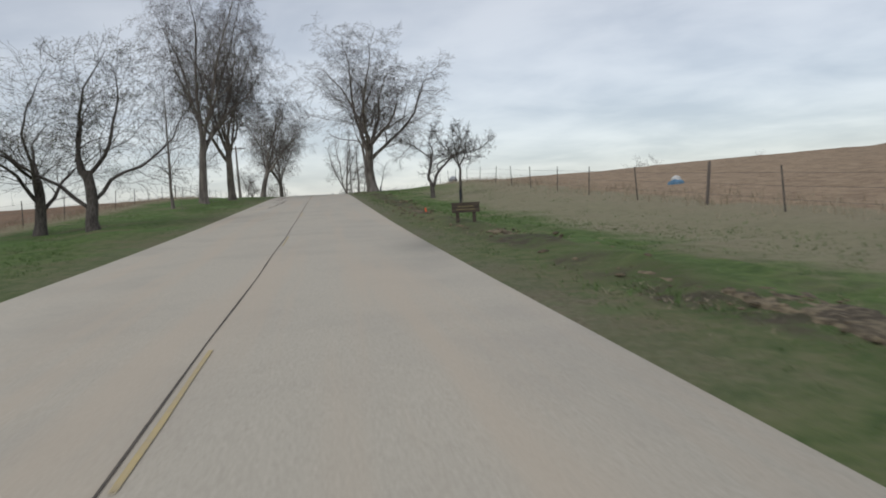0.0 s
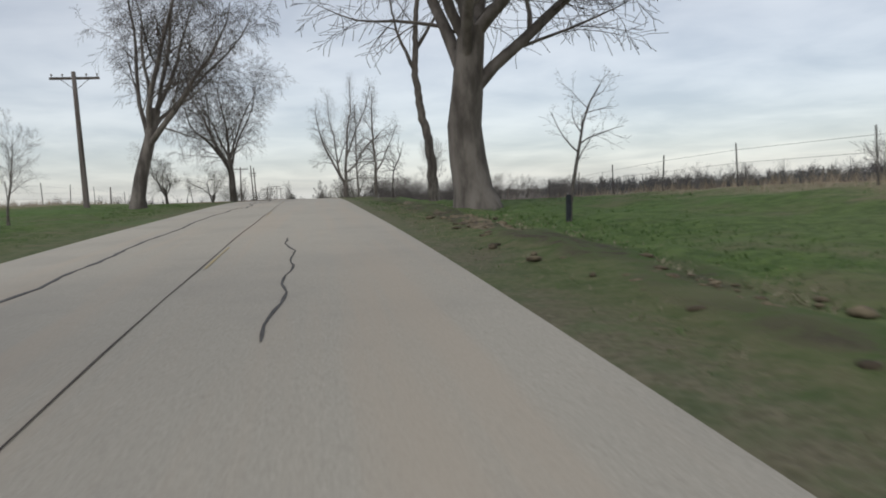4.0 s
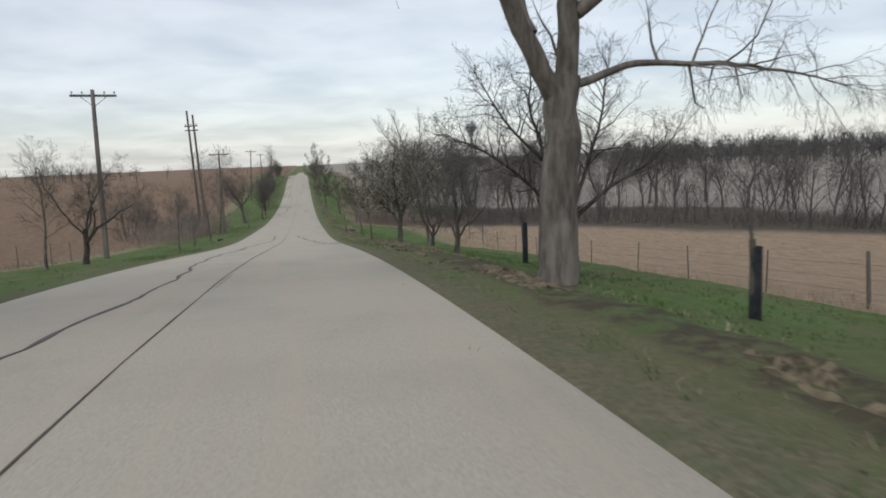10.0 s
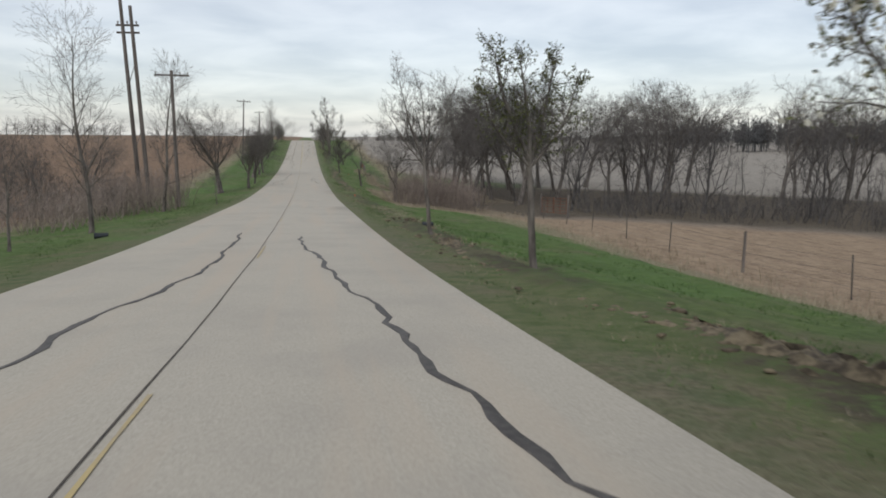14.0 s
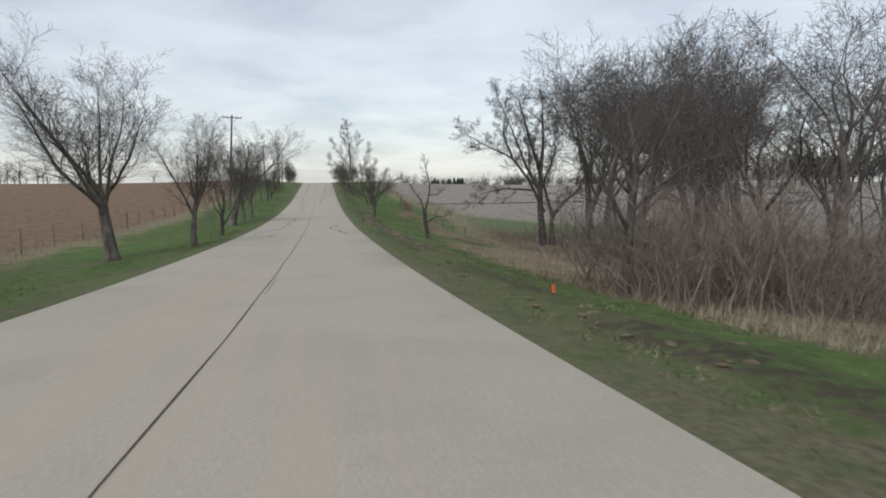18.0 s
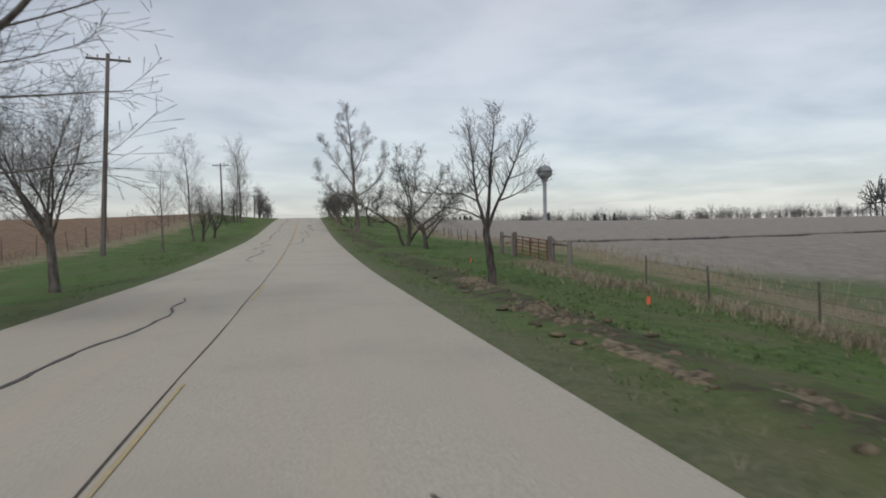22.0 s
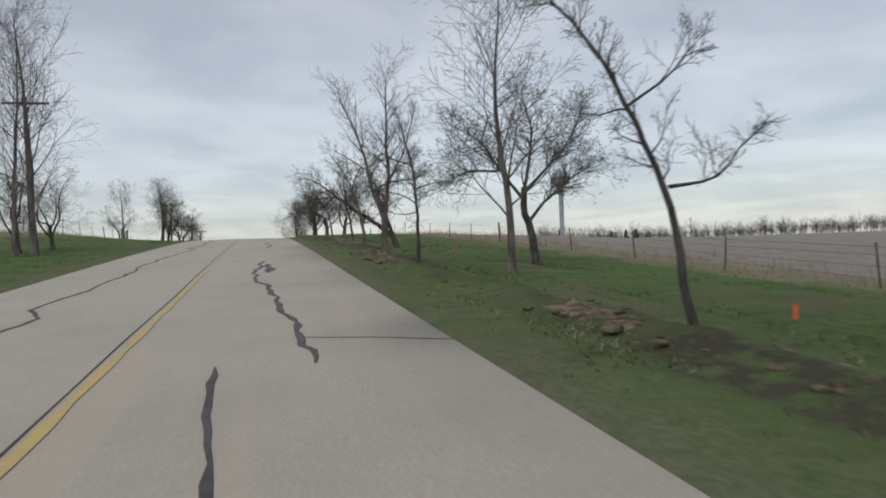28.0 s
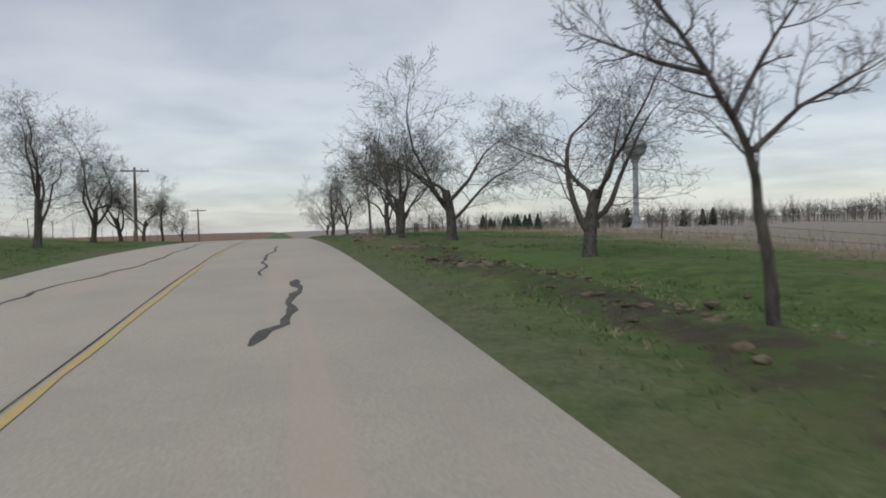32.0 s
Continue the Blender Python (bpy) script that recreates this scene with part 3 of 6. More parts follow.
crack([(-1.55, 157.5), (-1.45, 160.1), (-1.56, 162.7), (-1.27, 164.6), (-1.25, 167.4), (-0.7, 171.5), (-0.75, 177), (-0.9, 181)], 4, 0.085)
crack([(-2.5, 234.8), (-2.55, 237.7), (-1.55, 241.5), (-1.4, 244.3)], 6, 0.045)
crack([(-1.53, 233.1), (-1.54, 234.8)], 24, 0.07)
crack([(-1.6, 244.3), (-1.2, 247.4), (-1.6, 248.9), (-1.05, 254.9), (-1.3, 258)], 7, 0.065)
crack([(-1.0, 271.8), (-1.4, 273), (-1.05, 280.6), (-1.4, 282.2)], 8, 0.06)
crack([(-1.75, 282), (-1.75, 283.9), (-1.35, 287), (-1.07, 287.3), (-1.75, 289.2), (-1.88, 291), (-1.55, 295), (-1.84, 302.5), (-1.68, 309.5)], 9, 0.065)
crack([(-1.68, 309.5), (-1.42, 314.4), (-1.8, 315.4), (-1.6, 321), (-1.76, 324.6), (-1.66, 328), (-1.45, 331.2), (-1.27, 334.7), (-1.66, 335.3), (-1.3, 339.7), (-1.55, 343), (-1.47, 349)], 10, 0.075)
crack([(-1.47, 349), (-1.85, 351), (-1.78, 352.9), (-1.2, 356.4), (-1.3, 364.5), (-1.7, 372), (-1.4, 381), (-1.75, 392), (-1.6, 408)], 11, 0.075)
# The lane that the car keeps to.
crack([(2.2, 160.5), (2.42, 161), (2.43, 161.7), (2.2, 163), (1.95, 165.6), (1.93, 167.1), (1.54, 170.3), (1.36, 173.4), (0.92, 177), (0.9, 179.3)], 12, 0.085)
crack([(2.4, 234.5), (2.16, 236.4), (1.95, 238.2), (2.04, 239.7), (1.55, 239.9), (1.57, 245.3)], 13, 0.065)
crack([(1.97, 244), (1.93, 245.3), (1.7, 246.7)], 14, 0.09)
crack([(-0.05, 287.8), (0.52, 289), (0.88, 292.4), (0.77, 297), (1.34, 301), (0.95, 310.5)], 15, 0.055)
crack([(0.75, 305.5), (0.66, 306.4), (0.62, 307.6)], 16, 0.15)
crack([(1.75, 310.4), (1.72, 311.6), (1.55, 314.8), (1.5, 316.4), (1.2, 319), (1.2, 320.8), (1.4, 324.5)], 17, 0.09)
crack([(3.25, 311.1), (2.4, 311.5), (1.75, 311.7)], 18, 0.035)
crack([(1.45, 320.3), (1.55, 321.4), (1.48, 323.2)], 19, 0.23)
crack([(1.6, 333.6), (1.78, 336.9), (1.53, 340.3)], 20, 0.10)
crack([(1.35, 347.2), (1.7, 348.8), (1.84, 352.2)], 21, 0.14)
crack([(1.28, 353), (1.26, 356.8), (1.54, 364)], 22, 0.07)
crack([(1.0, 60), (1.15, 64), (0.95, 68)], 23, 0.035)


# ---- trees ----
def tubes(lines, sides):
    """Tapered tubes round lines of (points, radii), as arrays."""
    verts, faces, base = [], [], 0
    turn = np.arange(sides) * 2 * math.pi / sides
    ring = np.stack([np.cos(turn), np.sin(turn)], -1)
    groups = {}
    for line in lines:
        groups.setdefault(len(line[0]), []).append(line)
    for n, same in groups.items():
        pts = np.array([p for p, _ in same], float)
        radii = np.array([q for _, q in same], float)
        d = np.gradient(pts, axis=1)
        d /= np.maximum(np.linalg.norm(d, axis=2), 1e-9)[..., None]
        ref = np.where(np.abs(d[:, 0, 2:3]) > 0.9, [[1.0, 0, 0]], [[0, 0, 1.0]])
        u = np.zeros_like(d)
        u[:, 0] = np.cross(d[:, 0], ref)
        for i in range(n):
            if i:
                u[:, i] = u[:, i - 1] - d[:, i] * (d[:, i] * u[:, i - 1]).sum(1)[:, None]
            u[:, i] /= np.maximum(np.linalg.norm(u[:, i], axis=1), 1e-9)[:, None]
        v = np.cross(d, u)
        rows = pts[:, :, None] + radii[:, :, None, None] * (ring[:, :1] * u[:, :, None] + ring[:, 1:] * v[:, :, None])
        verts.append(rows.reshape(-1, 3))
        k, i, j = np.meshgrid(np.arange(len(same)), np.arange(n - 1), np.arange(sides), indexing="ij")
        a, c = base + (k * n + i) * sides + j, base + (k * n + i) * sides + (j + 1) % sides
        faces.append(np.stack([a, c, c + sides, a + sides], -1).reshape(-1, 4))
        base += len(same) * n * sides
    return np.concatenate(verts), np.concatenate(faces)


class Grower:
    """Grows one bare tree, as lines by level of branching."""

    def __init__(self, seed, levels, droop=0.0, wander=0.12, lift=0.05, fine=0.006):
        self.r, self.levels, self.droop, self.wander, self.lift = random.Random(seed), levels, droop, wander, lift
        self.lines, self.fine = [[] for _ in levels], fine

    def bend(self, d, amount):
        d = d + Vector([self.r.gauss(0, amount) for _ in range(3)])
        return d.normalized()

    def limb(self, level, at, d, length, radius):
        kids, segs, ratio, angle, first, thin = self.levels[level]
        pts, radii, ways = [at.copy()], [radius], [d.copy()]
        last = level == len(self.levels) - 1
        p, way = at.copy(), d.normalized()
        for s in range(segs):
            way = self.bend(way, self.wander * (0.5 if level == 0 else 1.0))
            pull = self.lift if level < len(self.levels) - 2 else self.lift - self.droop
            way = (way + Vector((0, 0, pull))).normalized()
            p = p + way * (length / segs)
            f = (s + 1) / segs
            pts.append(p.copy())
            radii.append(max(radius * (1 - (1 - thin) * f), self.fine))
            ways.append(way.copy())
        self.lines[level].append(([tuple(q) for q in pts], radii))
        if last:
            return
        for n in range(kids):
            f = first + (1 - first) * ((n + self.r.random() * 0.8) / max(kids - 0.2, 1))
            f = min(f, 1.0)
            k = min(int(f * segs), segs - 1)
            at2 = Vector(pts[k]).lerp(Vector(pts[k + 1]), f * segs - k)
            rad = radii[k] + (radii[k + 1] - radii[k]) * (f * segs - k)
            way2 = ways[k + 1]
            across = way2.orthogonal().normalized()
            spin = Matrix.Rotation(n * 2.4 + self.r.uniform(-0.6, 0.6), 3, way2)
            lean = radians(angle * self.r.uniform(0.7, 1.25))
            child = (way2 * math.cos(lean) + (spin @ across) * math.sin(lean)).normalized()
            self.limb(level + 1, at2, child, length * ratio * self.r.uniform(0.7, 1.2) * (1.1 - 0.45 * f), rad * (self.r.uniform(0.25, 0.42) if level == 0 and kids > 12 else self.r.uniform(0.42, 0.62) if level == 0 else self.r.uniform(0.32, 0.52)))

    def drawn(self, turns, r0, r1, dense, reach, first):
        """A main limb along given turns (x, z), with shoots all along it."""
        r = self.r
        knots = np.array(turns, float)
        run = np.concatenate([[0], np.cumsum(np.linalg.norm(np.diff(knots, axis=0), axis=1))])
        n = max(int(run[-1] / 0.22), 4)
        at = np.linspace(0, run[-1], n + 1)
        flat = np.stack([np.interp(at, run, knots[:, 0]), np.interp(at, run, knots[:, 1])], -1)
        flat[1:-1] = 0.25 * flat[:-2] + 0.5 * flat[1:-1] + 0.25 * flat[2:]
        y0 = 0.0
        if self.lines[0]:
            old = np.concatenate([np.asarray(p) for p, _ in self.lines[0]])
            y0 = old[np.argmin(np.hypot(old[:, 0] - flat[0, 0], old[:, 2] - flat[0, 1])), 1]
        slope = r.choice((-1, 1)) * r.uniform(0.05, 0.22) if self.lines[0] else 0.0
        pts = np.stack([flat[:, 0], y0 + slope * at, flat[:, 1]], -1)
        wag = np.array([[r.gauss(0, 1) for _ in range(3)] for _ in range(n + 1)]) * 0.16 * min(r0, 0.12)
        wag[0] = 0
        pts = pts + wag
        radii = r0 + (r1 - r0) * (at / run[-1]) ** 0.8
        self.lines[0].append(([tuple(p) for p in pts], list(radii)))
        spots = [first + (1 - first) * (k + r.random()) / max(int(dense * run[-1] * (1 - first)), 1) for k in range(int(dense * run[-1] * (1 - first)))] + [0.98, 1.0]
        for k, f in enumerate(spots):
            i = min(int(f * n), n - 1)
            p = Vector(pts[i]).lerp(Vector(pts[i + 1]), min(f * n - i, 1.0))
            way = (Vector(pts[i + 1]) - Vector(pts[i])).normalized()
            lean = radians(r.uniform(32, 68)) if f < 0.96 else radians(r.uniform(5, 30))
            spin = Matrix.Rotation(k * 2.4 + r.uniform(-0.6, 0.6), 3, way)
            child = (way * math.cos(lean) + (spin @ way.orthogonal().normalized()) * math.sin(lean)).normalized()
            child = (child + Vector((0, 0, 0.15))).normalized()
            self.limb(1, p, child, reach * r.uniform(0.55, 1.25) * (1.1 - 0.4 * f), min(radii[i] * 0.55, reach * 0.02))


# kids, segments, length of a child, its angle, where kids begin, thinness of the tip
KINDS = {
    "big": dict(levels=[(7, 6, 2.55, 30, 0.62, 0.6), (14, 10, 0.42, 46, 0.14, 0.1), (10, 6, 0.46, 48, 0.12, 0.2), (10, 4, 0.5, 46, 0.1, 0.3), (0, 2, 0, 0, 0, 0.4)], trunk=0.28, girth=0.0225, droop=0.24, wander=0.13, lift=0.065, fine=0.0048, bark=BARK, twig=TWIG,
                label="tall bare cottonwood with thick grey trunk on the grass verge", count=3),
    "mid": dict(levels=[(8, 6, 2.0, 27, 0.6, 0.55), (13, 8, 0.42, 40, 0.12, 0.1), (9, 5, 0.46, 42, 0.12, 0.25), (8, 3, 0.52, 42, 0.1, 0.3), (0, 1, 0, 0, 0, 0.4)], trunk=0.3, girth=0.0205, droop=0.0, wander=0.10, lift=0.07, fine=0.0055, bark=BARK, twig=TWIG,
                label="bare round-crowned roadside tree in the grass", count=3),
    "slim": dict(levels=[(26, 12, 0.30, 46, 0.2, 0.12), (8, 6, 0.5, 42, 0.2, 0.2), (7, 3, 0.5, 44, 0.1, 0.3), (0, 1, 0, 0, 0, 0.4)], trunk=0.98, girth=0.0125, droop=0.03, wander=0.10, lift=0.08, fine=0.006, bark=BARK, twig=TWIG,
                 label="tall slender bare tree with upswept branches", count=3),
    "crab": dict(levels=[(5, 4, 2.7, 37, 0.35, 0.75), (13, 10, 0.46, 46, 0.16, 0.1), (8, 6, 0.5, 48, 0.12, 0.2), (7, 3, 0.5, 48, 0.1, 0.3), (0, 1, 0, 0, 0, 0.4)], trunk=0.22, girth=0.0175, droop=0.03, wander=0.2, lift=0.03, fine=0.0075, bark=BARK_DARK, twig=TWIG_DARK,
                 label="low spreading crabapple tree with crooked dark branches", count=4),
    "sap": dict(levels=[(16, 8, 0.42, 46, 0.3, 0.2), (8, 5, 0.5, 42, 0.2, 0.25), (8, 3, 0.5, 42, 0.1, 0.3), (0, 1, 0, 0, 0, 0.4)], trunk=0.85, girth=0.0145, droop=0.0, wander=0.12, lift=0.06, fine=0.0085, bark=BARK, twig=TWIG,
                label="young bare tree with a thin straight trunk", count=3),
    "guard": dict(levels=[(9, 7, 0.42, 52, 0.38, 0.25), (6, 5, 0.5, 48, 0.2, 0.25), (5, 3, 0.45, 46, 0.2, 0.3), (0, 1, 0, 0, 0, 0.4)], trunk=0.85, girth=0.015, droop=0.0, wander=0.16, lift=0.03, fine=0.010, bark=BARK_DARK, twig=TWIG_DARK,
                  label="young crooked tree with a black trunk guard", count=2),
    "wood": dict(levels=[(6, 7, 1.25, 27, 0.35, 0.5), (11, 8, 0.46, 42, 0.12, 0.1), (8, 5, 0.48, 46, 0.12, 0.25), (6, 3, 0.5, 46, 0.1, 0.3), (0, 1, 0, 0, 0, 0.4)], trunk=0.45, girth=0.0145, droop=0.0, wander=0.17, lift=0.045, fine=0.007, bark=BARK, twig=TWIG,
                 label="bare creekside tree in a tangled wood", count=4),
    "far": dict(levels=[(9, 5, 0.8, 32, 0.12, 0.4), (7, 4, 0.5, 42, 0.2, 0.2), (5, 2, 0.55, 46, 0.1, 0.4), (0, 1, 0, 0, 0, 0.5)], trunk=0.55, girth=0.013, droop=0.0, wander=0.17, lift=0.06, fine=0.013),
    "pole_tree": dict(levels=[(11, 6, 0.3, 38, 0.3, 0.3), (6, 3, 0.5, 42, 0.2, 0.3), (0, 1, 0, 0, 0, 0.5)], trunk=0.95, girth=0.008, droop=0.0, wander=0.17, lift=0.07, fine=0.013),
}
protos = {}


def leaves(points, size, seed, share):
    """Small crossed leaves at twig tips."""
    r = np.random.default_rng(seed)
    points = np.asarray(points)
    points = points[r.random(len(points)) < share]
    n = len(points)
    a = r.normal(size=(n, 3))
    a /= np.linalg.norm(a, axis=1)[:, None]
    b = np.cross(a, r.normal(size=(n, 3)))
    b /= np.linalg.norm(b, axis=1)[:, None]
    s = size * r.uniform(0.6, 1.4, (n, 1))
    verts = np.stack([points, points + a * s + b * s * 0.5, points + a * s * 2, points + a * s - b * s * 0.5], 1).reshape(-1, 3)
    return verts, np.arange(4 * n).reshape(-1, 4)


def grow(kind, variant):
    """Lines of one tree, 10 m high, with its foot at the origin, by level."""
    k = KINDS[kind]
    g = Grower(variant * 17 + sum(map(ord, kind)), k["levels"], k["droop"], k["wander"], k["lift"], k["fine"])
    g.limb(0, Vector((0, 0, -0.15)), Vector((g.r.uniform(-.07, .07), g.r.uniform(-.07, .07), 1)), 10 * k["trunk"], 10 * k["girth"])
    pts = np.concatenate([np.asarray(p) for lv in g.lines for p, _ in lv])
    s = 10 / np.percentile(pts[:, 2], 99.8)
    return [[(np.asarray(p) * s, np.asarray(r) * (s if n < 2 else 1)) for p, r in lv] for n, lv in enumerate(g.lines)]


def joined(parts):
    n, vs, fs = 0, [], []
    for v, f in parts:
        vs.append(v), fs.append(f + n)
        n += len(v)
    return np.concatenate(vs), np.concatenate(fs)


def make_tree(kind, variant):
    """Meshes of one tree."""
    k, lines = KINDS[kind], grow(kind, variant)
    lines[0][0][1][0] *= 1.35
    thick = len(lines) - 2
    trunk = mesh_arrays(kind + "_trunk", *joined([tubes(lines[0], 10)] + [tubes(lv, 6) for lv in lines[1:thick]]), True)
    crown = mesh_arrays(kind + "_crown", *joined([tubes(lv, 3) for lv in lines[thick:]]))
    tips = [p[-1] for p, _ in lines[-1]] + [p[1] for p, _ in lines[-1]]
    trunk.materials.append(k["bark"]), crown.materials.append(k["twig"])
    return trunk, crown, tips


def grove(name, kind, spots, seed, label):
    """Many far trees of one kind, (x, y, height), as one mesh."""
    g = np.random.default_rng(seed)
    made = [joined([tubes(lv, 3) for lv in grow(kind, n)]) for n in range(4)]
    parts = []
    for n, (x, y, h) in enumerate(spots):
        v, f = made[n % 4]
        a, w, lean = g.uniform(0, 2 * math.pi), g.uniform(0.8, 1.25), g.uniform(-0.15, 0.15)
        c, s = math.cos(a) * w, math.sin(a) * w
        q = np.stack([v[:, 0] * c - v[:, 1] * s + lean * v[:, 2], v[:, 0] * s + v[:, 1] * c, v[:, 2]], -1) * h / 10
        parts.append((q + [x, y, float(land_z(x, y)) - 0.05], f))
    ob = part(name, mesh_arrays(name, *joined(parts)), TWIG_DARK)
    return tagged(ob, label, "trees", kind="stuff")


def plant(kind, x, y, height, spin=None, group="roadside trees", label="", tilt=0.0, wide=1.0):
    """Stands a tree of that kind on the land."""
    k = KINDS[kind]
    made = protos.setdefault(kind, [])
    n = plant.count
    plant.count += 1
    s = height / 10
    m = pose(x, y, float(land_z(x, y)) - 0.02, 0, tilt, spin if spin is not None else (n * 137) % 360) @ Matrix.Diagonal((s * wide, s * wide, s, 1))
    if len(made) < k["count"]:
        trunk, crown, tips = make_tree(kind, len(made))
        ob = new("tree")
        part("trunk", trunk, None, ob)
        part("crown", crown, None, ob)
        if kind == "crab":
            part("foliage", mesh_arrays("foliage", *leaves(tips, 0.035, 5, 0.5)), BUD, ob, "small opening leaves")
        if kind == "guard":
            v, f = tubes([([(0, 0, 0), (0.02, 0, 0.8), (0.03, 0, 1.7)], [0.2, 0.19, 0.18])], 10)
            part("trunk_guard", mesh_arrays("trunk_guard", v, f, True), GUARD, ob, "black plastic trunk guard")
        ob.matrix_basis = m
        made.append(ob)
    else:
        proto = made[n % len(made)]
        ob = copy_thing(proto, m @ Matrix.Diagonal((1 / proto.scale.x, 1 / proto.scale.y, 1 / proto.scale.z, 1)))
    return tagged(ob, label or k["label"], "tree", group)


plant.count = 0
plant("crab", -9.4, 27.4, 6.6, wide=1.25)
plant("crab", -7.2, 26.4, 7.0, wide=1.2)
plant("slim", -7.7, 42.2, 8.8)
plant("big", -7.4, 51.0, 16.8, wide=0.75)
plant("big", -6.2, 57.1, 15.7, wide=0.8)
plant("big", 6.4, 75.3, 18.0, wide=1.42)
plant("sap", -7.0, 70.1, 3.0)
plant("sap", -7.0, 76.4, 3.3)
plant("guard", 6.6, 68.5, 3.2)
plant("sap", 6.6, 83.7, 2.9)
plant("big", -6.6, 89.5, 15.4, wide=0.85)
plant("crab", -10.5, 116.5, 5.5)
plant("crab", -8.5, 129.1, 4.8)
plant("guard", -7.0, 105.0, 1.8)
plant("guard", -8.0, 113.6, 2.1)
plant("big", -6.8, 131.6, 17.1)
plant("crab", -7.5, 139.0, 4.1)
plant("guard", -6.2, 141.1, 3.1)
plant("sap", -8.0, 153.6, 4.9)
plant("crab", -7.0, 154.9, 4.4)
plant("sap", -6.0, 175.0, 3.1)
plant("crab", 5.9, 145.9, 3.0, spin=60, wide=1.1)
plant("crab", 6.9, 155.4, 3.6)
plant("sap", -5.4, 165.8, 3.9)
plant("sap", -6.5, 178.9, 3.2)
plant("slim", -6.3, 185.1, 7.9)
plant("slim", -8.0, 205.9, 10.0)
plant("sap", -4.9, 207.5, 2.7)
plant("mid", -6.9, 226.5, 8.3, wide=1.35)
plant("crab", -4.8, 240.2, 4.8, wide=0.85)
plant("mid", -4.7, 231.2, 6.0)
plant("mid", -5.9, 254.0, 7.8, wide=1.45)
plant("mid", -5.4, 258.0, 5.2)
plant("mid", -5.2, 262.5, 6.0)
plant("sap", -7.0, 285.0, 5.6)
plant("slim", -7.5, 299.3, 8.5)
plant("crab", 7.1, 278.0, 4.2, wide=1.15)
plant("crab", -6.5, 297.0, 4.2)
plant("crab", -6.5, 303.6, 4.5)
plant("slim", -7.0, 334.0, 11.2)
plant("slim", -7.4, 333.0, 9.7, wide=0.9)
plant("crab", -8.0, 335.4, 4.0)
plant("crab", -7.5, 338.2, 4.0)
plant("slim", 6.3, 317.9, 7.0, wide=1.2)
plant("crab", -9.0, 361.2, 2.6)
plant("crab", -7.0, 368.9, 5.6)
plant("crab", -8.0, 380.7, 6.4)
plant("crab", -7.0, 382.5, 4.2)
plant("crab", -8.0, 394.5, 5.0)
plant("crab", -7.0, 396.7, 4.1)
plant("crab", -7.0, 407.6, 4.1)
plant("crab", 7.0, 352.6, 3.9, wide=1.2)
plant("crab", 6.6, 361.2, 5.1, wide=1.25)
plant("crab", 5.8, 365.2, 4.1)
plant("sap", 7.5, 386.6, 7.2)
plant("crab", 6.5, 392.8, 4.4)
plant("crab", 6.0, 407.4, 4.4)
plant("crab", 6.5, 372.8, 4.8)
plant("wood", 7.9, 213.4, 6.0, wide=1.35)
plant("sap", -8.5, 360.1, 4.8)
plant("crab", 6.3, 368.8, 5.2)
plant("crab", 6.2, 403.1, 6.3)


SHOOTS = [None, (7, 6, 0.52, 42, 0.12, 0.15), (5, 4, 0.5, 44, 0.12, 0.25), (0, 1, 0, 0, 0, 0.4)]
SHOOTS_FEW = [None, (4, 5, 0.5, 42, 0.2, 0.2), (0, 2, 0, 0, 0, 0.4)]
SHOOTS_TALL = [None, (8, 7, 0.5, 44, 0.12, 0.12), (6, 5, 0.5, 46, 0.12, 0.2), (5, 3, 0.5, 46, 0.1, 0.3), (0, 1, 0, 0, 0, 0.4)]


def drawn_tree(x, y, label, limbs, dense=4.0, reach=0.9, seed=1, bark=BARK, twig=TWIG, droop=0.0, wander=0.16, lift=0.05, fine=0.0035, first=0.3, buds=0.0, bloom=0.0, levels=SHOOTS, leaf=0.022, guard=0.0):
    """A tree with a habit of its own: limbs of (thickness at foot, at tip, turns)."""
    g = Grower(seed, levels, droop, wander, lift, fine)
    ob = new("tree")
    ob.matrix_basis = pose(x, y, float(land_z(x, y)) - 0.03)
    for n, (r0, r1, turns) in enumerate(limbs):
        bare = n == 0 and len(limbs) > 1 and r1 > 0.03
        g.drawn(turns, r0, r1, 0 if bare else dense, reach, first if n else max(first, 0.4))
    g.lines[0][0][1][0] *= 1.35
    part("trunk", mesh_arrays("drawn_trunk", *joined([tubes(g.lines[0], 9)] + [tubes(g.lines[1], 5)]), True), bark, ob)
    part("crown", mesh_arrays("drawn_crown", *joined([tubes(lv, 3) for lv in g.lines[2:] if lv])), twig, ob)
    if buds:
        tips = [p[-1] for p, _ in g.lines[-1]] + [p[1] for p, _ in g.lines[-1]]
        part("foliage", mesh_arrays("foliage", *leaves(tips, leaf, seed, buds)), BUD, ob, "small opening leaves")
    if bloom:
        part("blossom", mesh_arrays("blossom", *leaves(tips, 0.03, seed + 1, bloom)), BLOSSOM, ob, "cream-white blossom")
    if guard:
        rod_at = limbs[0][2][0][0]
        part("trunk_guard", mesh_arrays("trunk_guard", *tubes([([(rod_at, 0, -0.02), (rod_at, 0, guard * 0.5), (rod_at, 0, guard)], [0.075, 0.072, 0.07])], 10), True), GUARD, ob, "black plastic trunk guard")
    return tagged(ob, label, "tree", "roadside trees")


